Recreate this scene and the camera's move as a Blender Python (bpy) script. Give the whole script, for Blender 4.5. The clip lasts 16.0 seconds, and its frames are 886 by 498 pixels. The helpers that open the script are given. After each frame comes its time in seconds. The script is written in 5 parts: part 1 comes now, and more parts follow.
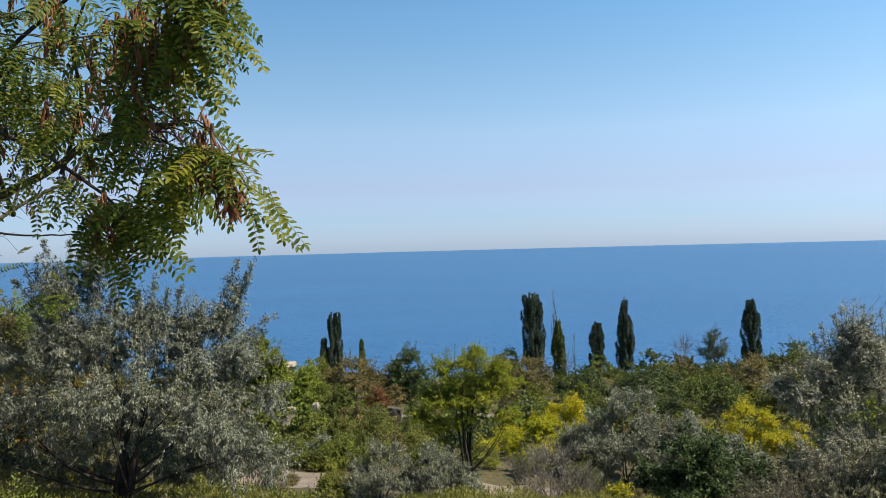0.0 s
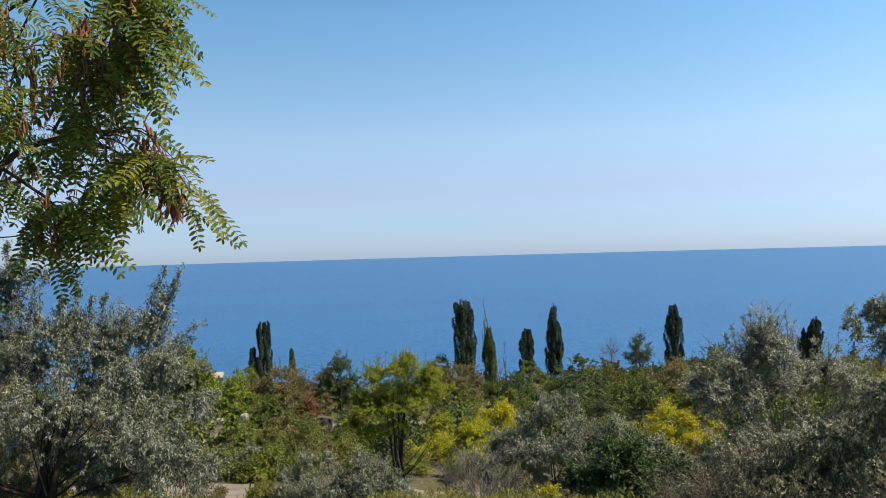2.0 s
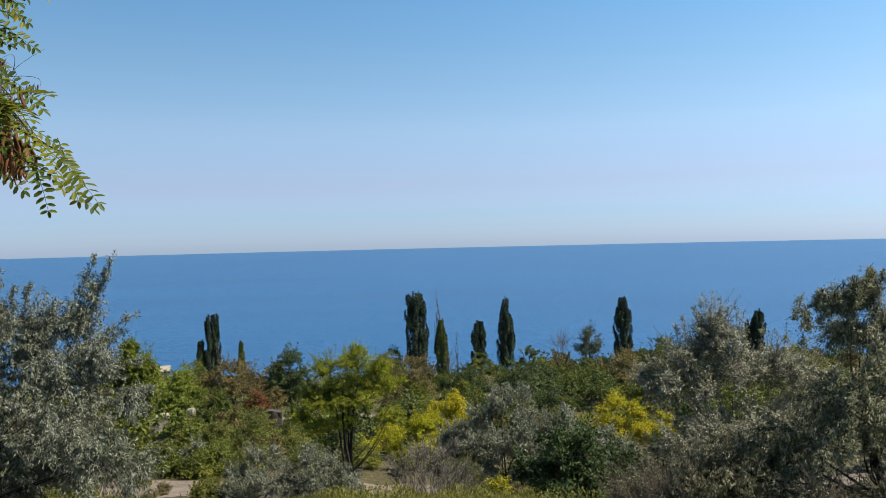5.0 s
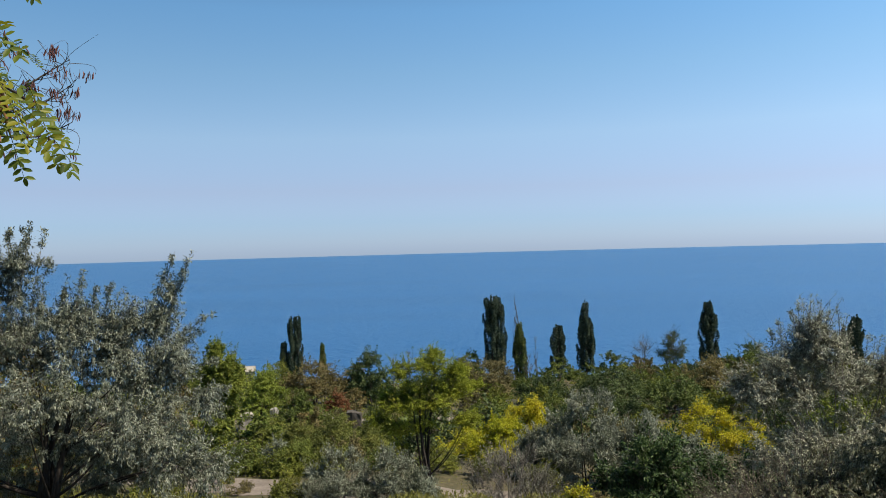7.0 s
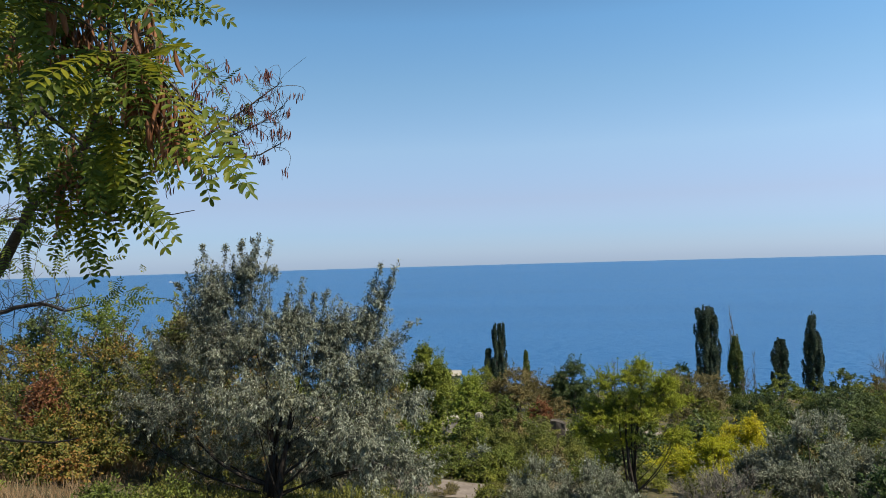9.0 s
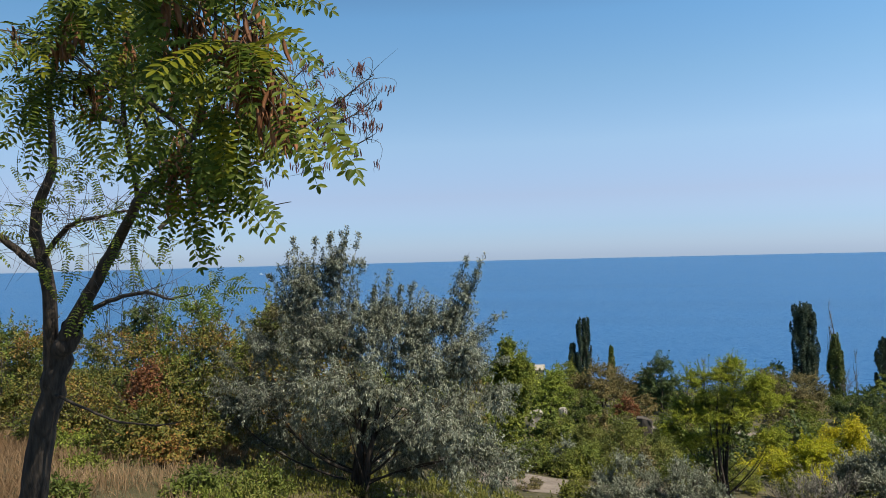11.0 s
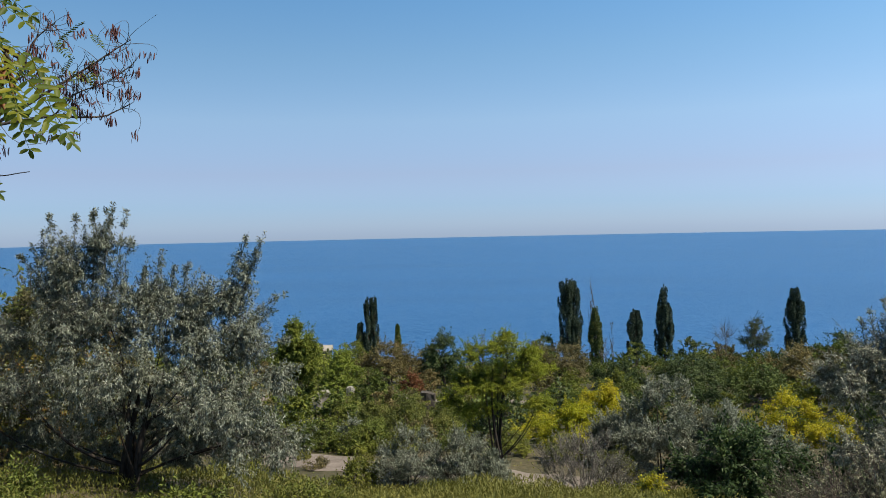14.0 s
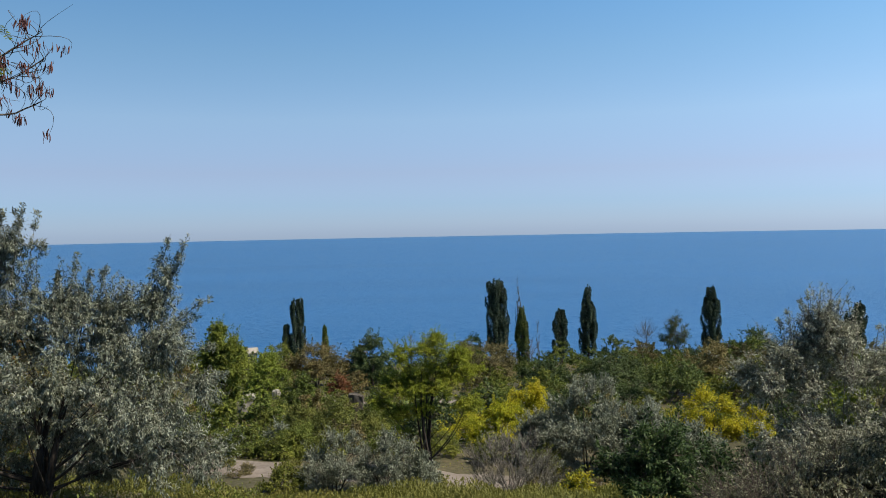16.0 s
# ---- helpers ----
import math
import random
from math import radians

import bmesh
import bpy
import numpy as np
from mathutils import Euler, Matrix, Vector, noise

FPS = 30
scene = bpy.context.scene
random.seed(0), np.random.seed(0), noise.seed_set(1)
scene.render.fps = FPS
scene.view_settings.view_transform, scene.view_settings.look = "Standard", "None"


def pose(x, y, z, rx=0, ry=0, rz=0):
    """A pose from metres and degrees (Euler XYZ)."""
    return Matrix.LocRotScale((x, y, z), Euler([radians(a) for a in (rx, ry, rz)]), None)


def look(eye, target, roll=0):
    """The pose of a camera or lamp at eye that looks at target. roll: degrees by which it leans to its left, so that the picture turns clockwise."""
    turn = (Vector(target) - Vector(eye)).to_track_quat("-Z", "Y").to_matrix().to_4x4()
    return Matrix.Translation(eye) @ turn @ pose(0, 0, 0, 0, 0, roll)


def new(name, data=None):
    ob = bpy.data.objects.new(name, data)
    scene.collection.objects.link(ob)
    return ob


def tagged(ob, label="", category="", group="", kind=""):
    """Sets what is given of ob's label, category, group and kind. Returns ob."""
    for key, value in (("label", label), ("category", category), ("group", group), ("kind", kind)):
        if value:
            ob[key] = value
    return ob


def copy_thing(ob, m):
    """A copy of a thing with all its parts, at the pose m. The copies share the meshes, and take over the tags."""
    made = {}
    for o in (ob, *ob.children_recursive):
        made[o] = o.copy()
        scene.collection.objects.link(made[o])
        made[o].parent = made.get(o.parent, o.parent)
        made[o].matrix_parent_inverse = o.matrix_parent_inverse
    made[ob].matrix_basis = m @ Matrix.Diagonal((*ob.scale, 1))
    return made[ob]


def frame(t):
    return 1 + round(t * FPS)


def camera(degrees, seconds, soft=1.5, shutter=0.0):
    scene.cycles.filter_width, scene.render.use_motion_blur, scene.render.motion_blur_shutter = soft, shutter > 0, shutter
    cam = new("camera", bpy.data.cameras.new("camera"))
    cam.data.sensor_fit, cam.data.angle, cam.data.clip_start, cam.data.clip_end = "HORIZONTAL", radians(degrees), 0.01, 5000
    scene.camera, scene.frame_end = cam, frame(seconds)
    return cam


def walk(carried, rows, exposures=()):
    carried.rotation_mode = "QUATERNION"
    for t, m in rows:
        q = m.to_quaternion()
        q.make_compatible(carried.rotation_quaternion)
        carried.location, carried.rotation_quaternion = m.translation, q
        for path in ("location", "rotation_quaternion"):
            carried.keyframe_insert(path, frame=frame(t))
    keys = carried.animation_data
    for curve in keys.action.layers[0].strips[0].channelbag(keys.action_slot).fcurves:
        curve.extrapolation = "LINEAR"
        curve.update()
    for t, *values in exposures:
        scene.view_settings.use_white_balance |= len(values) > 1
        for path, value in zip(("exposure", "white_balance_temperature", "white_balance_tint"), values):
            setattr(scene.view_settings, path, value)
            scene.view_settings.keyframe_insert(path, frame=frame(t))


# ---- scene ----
cam = camera(61.0, 16.0, 0.55)
PATH = [
    (0, (0.328, -0.058, 40.247), (0.310, 1.942, 40.235), -1.5),
    (0.5, (0.283, -0.099, 40.190), (0.320, 1.900, 40.188), -1.9),
    (1, (0.343, -0.231, 40.231), (0.418, 1.767, 40.237), -1.8),
    (1.5, (0.355, -0.325, 40.208), (0.474, 1.671, 40.216), -1.7),
    (2, (0.348, -0.316, 40.215), (0.512, 1.677, 40.219), -1.6),
    (2.5, (0.300, -0.303, 40.209), (0.517, 1.685, 40.209), -1.1),
    (3, (0.320, -0.423, 40.224), (0.588, 1.559, 40.213), -1.1),
    (3.5, (0.376, -0.247, 40.200), (0.663, 1.732, 40.180), -1.2),
    (3.7, (0.401, -0.190, 40.192), (0.690, 1.789, 40.171), -1.2),
    (5.8, (0.515, 0.300, 40.131), (0.801, 2.279, 40.115), -1.4),
    (6, (0.533, 0.346, 40.128), (0.818, 2.326, 40.113), -1.4),
    (6.5, (0.574, 0.433, 40.123), (0.791, 2.421, 40.108), -1.3),
    (7, (0.569, 0.525, 40.084), (0.650, 2.523, 40.079), -1.5),
    (7.5, (0.553, 0.629, 40.118), (0.503, 2.629, 40.118), -1.5),
    (8, (0.613, 0.696, 40.109), (0.432, 2.687, 40.124), -1.6),
    (8.5, (0.621, 0.744, 40.117), (0.349, 2.726, 40.137), -1.5),
    (9, (0.592, 0.699, 40.108), (0.140, 2.648, 40.137), -1.6),
    (9.5, (0.536, 0.740, 40.126), (-0.028, 2.659, 40.159), -1.7),
    (9.7, (0.556, 0.761, 40.098), (-0.035, 2.671, 40.132), -1.7),
    (11.8, (0.524, 0.703, 40.098), (-0.145, 2.588, 40.106), -1.4),
    (12, (0.579, 0.717, 40.100), (-0.035, 2.620, 40.102), -1.3),
    (12.5, (0.556, 0.812, 40.104), (0.133, 2.767, 40.091), -1.2),
    (13, (0.609, 0.770, 40.080), (0.330, 2.750, 40.052), -1.2),
    (13.5, (0.633, 0.787, 40.082), (0.452, 2.779, 40.043), -1.1),
    (14, (0.670, 0.674, 40.072), (0.550, 2.670, 40.025), -1.2),
    (14.5, (0.600, 0.830, 40.117), (0.540, 2.829, 40.065), -1.1),
    (15, (0.598, 0.797, 40.112), (0.590, 2.797, 40.061), -1.2),
    (15.5, (0.608, 0.793, 40.111), (0.645, 2.792, 40.060), -1.1),
    (16, (0.602, 0.816, 40.116), (0.674, 2.815, 40.066), -1.1),
]
walk(cam, [(t, look(eye, aim, lean)) for t, eye, aim, lean in PATH], [(0.0, 0.48, 6950, 10), (3.5, 0.48, 6950, 10), (6.0, 0.30, 6800, 10), (9.0, 0.37, 6780, 10), (12.0, 0.41, 6720, 10), (14.0, 0.26, 6620, 10), (16.0, 0.22, 6620, 10)])
SUN_EL, SUN_AZ = 54, 103
# tone of the sky by the sine of its height: cool pale sea haze low down
HAZE = [(0.0, (0.525, 0.735, 1.35)), (0.02, (0.52, 0.715, 1.24)), (0.036, (0.535, 0.72, 1.18)), (0.077, (0.714, 0.756, 1.045)), (0.145, (0.909, 1.003, 1.139)), (0.225, (0.85, 1.088, 1.19)), (0.3, (0.756, 1.131, 1.292)), (0.5, (0.367, 0.49, 0.563)), (1.0, (0.22, 0.275, 0.312))]
world = bpy.data.worlds.new("sky")
scene.world = world
world.use_nodes = True
nt = world.node_tree
sky = nt.nodes.new("ShaderNodeTexSky")
sky.sky_type, sky.sun_disc = "NISHITA", False
sky.sun_elevation, sky.sun_rotation = radians(SUN_EL), radians(SUN_AZ)
sky.air_density, sky.dust_density, sky.ozone_density, sky.altitude = 1.0, 0.3, 1.6, 40
# sea haze: the sky's tone low over the horizon is a cool pale blue
way = nt.nodes.new("ShaderNodeTexCoord")
split = nt.nodes.new("ShaderNodeSeparateXYZ")
haze = nt.nodes.new("ShaderNodeValToRGB")
for k, (p, c) in enumerate(HAZE):
    e = haze.color_ramp.elements[0] if k == 0 else haze.color_ramp.elements[-1] if k == len(HAZE) - 1 else haze.color_ramp.elements.new(p)
    e.position, e.color = p, (c[0] / 2, c[1] / 2, c[2] / 2, 1)
tint = nt.nodes.new("ShaderNodeMix")
tint.data_type, tint.blend_type = "RGBA", "MULTIPLY"
tint.inputs[0].default_value = 1.0
nt.links.new(way.outputs["Generated"], split.inputs[0])
nt.links.new(split.outputs[2], haze.inputs[0])
nt.links.new(sky.outputs[0], tint.inputs[6])
nt.links.new(haze.outputs[0], tint.inputs[7])
twice = nt.nodes.new("ShaderNodeVectorMath")
twice.operation = "SCALE"
# it is brighter towards the sun's side
side = nt.nodes.new("ShaderNodeMath")
side.operation = "MULTIPLY_ADD"
side.inputs[1].default_value, side.inputs[2].default_value = 0.48, 2.0
nt.links.new(split.outputs[0], side.inputs[0])
nt.links.new(side.outputs[0], twice.inputs["Scale"])
nt.links.new(tint.outputs[2], twice.inputs[0])
nt.links.new(twice.outputs[0], nt.nodes["Background"].inputs[0])
nt.nodes["Background"].inputs[1].default_value = 0.1
sun = new("sun", bpy.data.lights.new("sun", "SUN"))
sun.data.energy, sun.data.angle, sun.data.color = 5.0, radians(0.5), (1.0, 0.90, 0.75)
sun_way = Vector((math.sin(radians(SUN_AZ)) * math.cos(radians(SUN_EL)), math.cos(radians(SUN_AZ)) * math.cos(radians(SUN_EL)), math.sin(radians(SUN_EL))))
sun.matrix_world = look(Vector((0, 0, 40)) + sun_way * 60, (0, 0, 40))


# ---------------------------------------------------------------- materials
def material(name):
    m = bpy.data.materials.new(name)
    m.use_nodes = True
    t = m.node_tree
    return m, t, t.nodes["Principled BSDF"], t.nodes["Material Output"]


def ramp_node(t, stops):
    r = t.nodes.new("ShaderNodeValToRGB")
    r.color_ramp.elements[0].position, r.color_ramp.elements[0].color = stops[0][0], (*stops[0][1], 1)
    r.color_ramp.elements[1].position, r.color_ramp.elements[1].color = stops[-1][0], (*stops[-1][1], 1)
    for p, c in stops[1:-1]:
        r.color_ramp.elements.new(p).color = (*c, 1)
    return r


def noise_node(t, scale, detail=4, space="Object", stretch=None):
    n = t.nodes.new("ShaderNodeTexNoise")
    n.inputs["Scale"].default_value, n.inputs["Detail"].default_value = scale, detail
    c = t.nodes.new("ShaderNodeTexCoord")
    if stretch:
        mp = t.nodes.new("ShaderNodeMapping")
        mp.inputs["Scale"].default_value = stretch
        t.links.new(c.outputs[space], mp.inputs[0])
        t.links.new(mp.outputs[0], n.inputs["Vector"])
    else:
        t.links.new(c.outputs[space], n.inputs["Vector"])
    return n


def leaf_material(name, colours, glow=0.3, rough=0.5, patch=0.8, vary=0.0, spread=0.55):
    """Leaf: each leaf takes its own tone, broad patches shift it, light passes through."""
    m, t, b, out = material(name)
    n = len(colours)
    r = ramp_node(t, [(i / max(1, n - 1), c) for i, c in enumerate(colours)])
    src = t.nodes.new("ShaderNodeNewGeometry").outputs["Random Per Island"]
    nz = noise_node(t, patch, 2)
    add = t.nodes.new("ShaderNodeMath")
    add.operation = "MULTIPLY_ADD"
    add.inputs[1].default_value = 1.6
    add.inputs[2].default_value = -0.8 + (1 - spread) / 2
    own_tone = t.nodes.new("ShaderNodeMath")
    own_tone.operation = "MULTIPLY"
    own_tone.inputs[1].default_value = spread
    t.links.new(src, own_tone.inputs[0])
    t.links.new(nz.outputs["Fac"], add.inputs[0])
    mx = t.nodes.new("ShaderNodeMath")
    mx.use_clamp = True
    t.links.new(add.outputs[0], mx.inputs[0])
    t.links.new(own_tone.outputs[0], mx.inputs[1])
    t.links.new(mx.outputs[0], r.inputs[0])
    # every plant a little lighter, darker, yellower or greener than the next
    info = t.nodes.new("ShaderNodeObjectInfo")
    own = ramp_node(t, [(0.0, (0.62, 0.68, 0.70)), (0.35, (0.95, 0.95, 1.0)), (0.65, (1.15, 1.0, 0.85)), (1.0, (1.3, 1.3, 1.0))])
    t.links.new(info.outputs["Random"], own.inputs[0])
    mul = t.nodes.new("ShaderNodeMix")
    mul.data_type, mul.blend_type = "RGBA", "MULTIPLY"
    mul.inputs[0].default_value = vary
    t.links.new(r.outputs[0], mul.inputs[6])
    t.links.new(own.outputs[0], mul.inputs[7])
    t.links.new(mul.outputs[2], b.inputs["Base Color"])
    b.inputs["Roughness"].default_value = rough
    b.inputs["Specular IOR Level"].default_value = 0.2
    tr = t.nodes.new("ShaderNodeBsdfTranslucent")
    t.links.new(mul.outputs[2], tr.inputs["Color"])
    mix = t.nodes.new("ShaderNodeMixShader")
    mix.inputs[0].default_value = glow
    t.links.new(b.outputs[0], mix.inputs[1])
    t.links.new(tr.outputs[0], mix.inputs[2])
    t.links.new(mix.outputs[0], out.inputs[0])
    return m


def bark_material(name, a, c):
    m, t, b, out = material(name)
    nz = noise_node(t, 9, 6, stretch=(4, 4, 0.7))
    r = ramp_node(t, [(0.3, a), (0.7, c)])
    t.links.new(nz.outputs["Fac"], r.inputs[0])
    t.links.new(r.outputs[0], b.inputs["Base Color"])
    bump = t.nodes.new("ShaderNodeBump")
    bump.inputs["Strength"].default_value, bump.inputs["Distance"].default_value = 0.8, 0.02
    t.links.new(nz.outputs["Fac"], bump.inputs["Height"])
    t.links.new(bump.outputs[0], b.inputs["Normal"])
    b.inputs["Roughness"].default_value = 0.9
    return m


def earth_material(name, stops, scale, fine, relief=0.05):
    """Soil: broad patches of tone, a finer speckle over them, and relief."""
    m, t, b, out = material(name)
    big, small = noise_node(t, scale, 5), noise_node(t, fine, 6)
    mixv = t.nodes.new("ShaderNodeMath")
    mixv.operation = "MULTIPLY_ADD"
    mixv.inputs[1].default_value = 0.45
    t.links.new(small.outputs["Fac"], mixv.inputs[0])
    half = t.nodes.new("ShaderNodeMath")
    half.operation = "MULTIPLY"
    half.inputs[1].default_value = 0.55
    t.links.new(big.outputs["Fac"], half.inputs[0])
    t.links.new(half.outputs[0], mixv.inputs[2])
    r = ramp_node(t, stops)
    t.links.new(mixv.outputs[0], r.inputs[0])
    t.links.new(r.outputs[0], b.inputs["Base Color"])
    bump = t.nodes.new("ShaderNodeBump")
    bump.inputs["Strength"].default_value, bump.inputs["Distance"].default_value = 0.7, relief
    t.links.new(small.outputs["Fac"], bump.inputs["Height"])
    t.links.new(bump.outputs[0], b.inputs["Normal"])
    b.inputs["Roughness"].default_value = 0.95
    return m


SOIL = earth_material("soil", [(0.3, (0.03, 0.038, 0.015)), (0.5, (0.065, 0.062, 0.028)), (0.68, (0.14, 0.11, 0.06))], 0.12, 3.0, 0.12)
TRACK = earth_material("track_dirt", [(0.3, (0.12, 0.10, 0.082)), (0.5, (0.20, 0.172, 0.148)), (0.7, (0.29, 0.255, 0.225))], 0.6, 6.0, 0.03)
CONCRETE = earth_material("old_concrete", [(0.3, (0.22, 0.20, 0.17)), (0.5, (0.34, 0.32, 0.28)), (0.72, (0.46, 0.43, 0.38))], 0.8, 9.0, 0.01)
SHEET = earth_material("pale_roof_sheet", [(0.3, (0.26, 0.24, 0.21)), (0.6, (0.38, 0.36, 0.32))], 1.2, 14.0, 0.01)
BARK = bark_material("grey_bark", (0.035, 0.028, 0.022), (0.12, 0.10, 0.085))
BARK_DARK = bark_material("dark_bark", (0.010, 0.008, 0.006), (0.055, 0.043, 0.034))
BARK_GREY = bark_material("weathered_twig", (0.05, 0.045, 0.04), (0.24, 0.22, 0.20))
BARK_PALE = bark_material("dead_wood", (0.14, 0.13, 0.115), (0.38, 0.35, 0.32))

L_OLIVE = leaf_material("olive_leaf", [(0.0522, 0.0637, 0.0424), (0.1304, 0.1511, 0.1068), (0.2435, 0.2713, 0.2034), (0.3999, 0.4351, 0.3474)], 0.24, 0.55, 7.0, spread=1.0)
L_OLIVE_G = leaf_material("olive_leaf_warmer", [(0.0758, 0.0871, 0.0522), (0.2181, 0.237, 0.1707), (0.4077, 0.4313, 0.3317), (0.6256, 0.6541, 0.5403)], 0.22, 0.55, 6.0, spread=0.9)
L_FEATHER = leaf_material("olive_green_feathery_leaf", [(0.0911, 0.1152, 0.0344), (0.1914, 0.2257, 0.0585), (0.3281, 0.3505, 0.0946)], 0.3, 0.55, 0.4, vary=0.5)
L_WEEP = leaf_material("weeping_oleaster_leaf", [(0.0626, 0.0715, 0.0357), (0.1699, 0.1878, 0.1028), (0.3219, 0.3398, 0.2146), (0.4918, 0.5008, 0.3756)], 0.2, 0.55, 6.0, spread=0.9)
L_SILVER = leaf_material("silver_leaf", [(0.0855, 0.1092, 0.0712), (0.228, 0.2612, 0.1947), (0.418, 0.456, 0.3705)], 0.15, 0.6, 0.8, spread=0.8)
L_GREY = leaf_material("grey_green_leaf", [(0.07, 0.075, 0.05), (0.17, 0.18, 0.13), (0.4, 0.41, 0.34)], 0.15, 0.6, 0.7, spread=0.9)
L_BRIGHT = leaf_material("bright_green_leaf", [(0.1404, 0.1836, 0.0238), (0.2484, 0.3078, 0.0367), (0.378, 0.432, 0.0518), (0.5184, 0.5076, 0.067)], 0.4, 0.55, 0.6)
L_YELLOW = leaf_material("yellow_leaf", [(0.22, 0.27, 0.02), (0.37, 0.41, 0.028), (0.54, 0.52, 0.035), (0.64, 0.55, 0.04)], 0.42, 0.55, 0.6)
L_GOLD = leaf_material("golden_leaf", [(0.1598, 0.1824, 0.024), (0.4136, 0.4128, 0.024), (0.5452, 0.4896, 0.0312), (0.6016, 0.5088, 0.036)], 0.38, 0.55, 0.6)
L_YGREEN = leaf_material("yellow_green_leaf", [(0.0864, 0.1207, 0.0286), (0.1807, 0.2328, 0.0486), (0.3142, 0.345, 0.0786)], 0.3, 0.55, 0.4, vary=0.8)
L_GREEN = leaf_material("green_leaf", [(0.07, 0.1, 0.026), (0.15, 0.195, 0.042), (0.28, 0.32, 0.066)], 0.28, 0.55, 0.4, vary=0.8)
L_DARK = leaf_material("dark_green_leaf", [(0.044, 0.072, 0.028), (0.095, 0.138, 0.05), (0.19, 0.24, 0.08)], 0.22, 0.55, 0.4, vary=0.8)
L_POPLAR = leaf_material("poplar_leaf", [(0.024, 0.042, 0.030), (0.055, 0.085, 0.058), (0.12, 0.16, 0.105)], 0.18, 0.6, 0.5)
L_BROWN = leaf_material("browning_leaf", [(0.1, 0.096, 0.042), (0.185, 0.17, 0.074), (0.29, 0.245, 0.115)], 0.25, 0.6, 0.4, vary=0.55)
L_RED = leaf_material("rust_red_leaf", [(0.12, 0.07, 0.03), (0.24, 0.11, 0.055), (0.36, 0.17, 0.09)], 0.4, 0.6, 0.7)
L_SHRUB = leaf_material("autumn_shrub_leaf", [(0.055, 0.08, 0.022), (0.12, 0.145, 0.034), (0.22, 0.185, 0.045), (0.36, 0.15, 0.06)], 0.28, 0.55, 0.9)
L_AIL = leaf_material("glossy_dark_leaf", [(0.02, 0.042, 0.016), (0.055, 0.10, 0.036), (0.13, 0.195, 0.07)], 0.28, 0.5, 0.8, spread=0.8)
L_ACACIA = leaf_material("acacia_leaf", [(0.0361, 0.0613, 0.0117), (0.0765, 0.117, 0.018), (0.1306, 0.1758, 0.0252), (0.2342, 0.2433, 0.0341)], 0.4, 0.42, 1.2, spread=0.9)
L_ACACIA_Y = leaf_material("acacia_leaf_yellowing", [(0.12, 0.15, 0.015), (0.22, 0.23, 0.02), (0.30, 0.26, 0.03)], 0.45, 0.4, 1.2)
POD = leaf_material("dry_pod", [(0.0743, 0.0365, 0.0203), (0.2025, 0.0878, 0.0405), (0.405, 0.2025, 0.1013)], 0.15, 0.6, 3)
POD_GREY = leaf_material("grey_dry_pod", [(0.09, 0.04, 0.042), (0.17, 0.075, 0.07), (0.25, 0.125, 0.105)], 0.15, 0.6, 3)
L_HERB = leaf_material("low_herb_leaf", [(0.094, 0.1068, 0.0239), (0.1796, 0.1881, 0.0428), (0.2907, 0.2736, 0.0855)], 0.25, 0.6, 0.5)
L_DRY = leaf_material("dry_grass_blade", [(0.17, 0.11, 0.06), (0.28, 0.19, 0.11), (0.38, 0.28, 0.17)], 0.3, 0.7, 0.4)


def sea_material():
    m, t, b, out = material("sea_water")
    wide = noise_node(t, 0.006, 5, stretch=(0.35, 1.6, 1))
    r = ramp_node(t, [(0.3, (0.008, 0.088, 0.25)), (0.7, (0.015, 0.116, 0.315))])
    t.links.new(wide.outputs["Fac"], r.inputs[0])
    t.links.new(r.outputs[0], b.inputs["Base Color"])
    b.inputs["Roughness"].default_value = 0.3
    b.inputs["IOR"].default_value = 1.33
    b.inputs["Specular IOR Level"].default_value = 0.5
    waves = noise_node(t, 0.45, 6, stretch=(0.6, 1.5, 1))
    bump = t.nodes.new("ShaderNodeBump")
    bump.inputs["Strength"].default_value, bump.inputs["Distance"].default_value = 1.0, 0.7
    t.links.new(waves.outputs["Fac"], bump.inputs["Height"])
    t.links.new(bump.outputs[0], b.inputs["Normal"])
    return m


SEA = sea_material()

# ---------------------------------------------------------------- ground, sea, tracks
PROF_Y = np.array([-80, 0, 5, 10, 16, 19, 26, 33, 41, 48, 60, 80, 90, 100, 115, 150, 170, 178, 200, 320.0])
PROF_Z = np.array([40.5, 38.45, 37.7, 36.3, 34.6, 33.5, 30.4, 28.6, 28.0, 26.2, 23.6, 20.5, 19.2, 18.3, 16.6, 12.3, 9.5, 8, -1.5, -3])


def ground_z(x, y):
    """Height of the slope: a profile towards the sea, a bank on one side, and gentle hummocks."""
    z = np.interp(y, PROF_Y, PROF_Z)
    bank = np.clip((-2.0 - x) / 9.0, 0, 1)
    bank = bank * bank * (3 - 2 * bank)
    z = z + 0.9 * bank * np.clip((22 - y) / 6, 0, 1) * np.clip((y - 7) / 6, 0, 1)
    dip = np.clip((x - 3.0) / 4.0, 0, 1)
    z = z - 0.8 * dip * dip * (3 - 2 * dip) * np.clip((26 - y) / 8, 0, 1) * np.clip((y - 4) / 5, 0, 1)
    bump = 0.25 * np.sin(x * 0.31 + 1.3 * np.sin(y * 0.13)) * np.sin(y * 0.27 + 0.8) + 0.12 * np.sin(x * 0.9 + y * 0.4)
    return z + bump * np.clip((y - 4) / 20, 0, 1) * np.clip((205 - y) / 20, 0, 1)


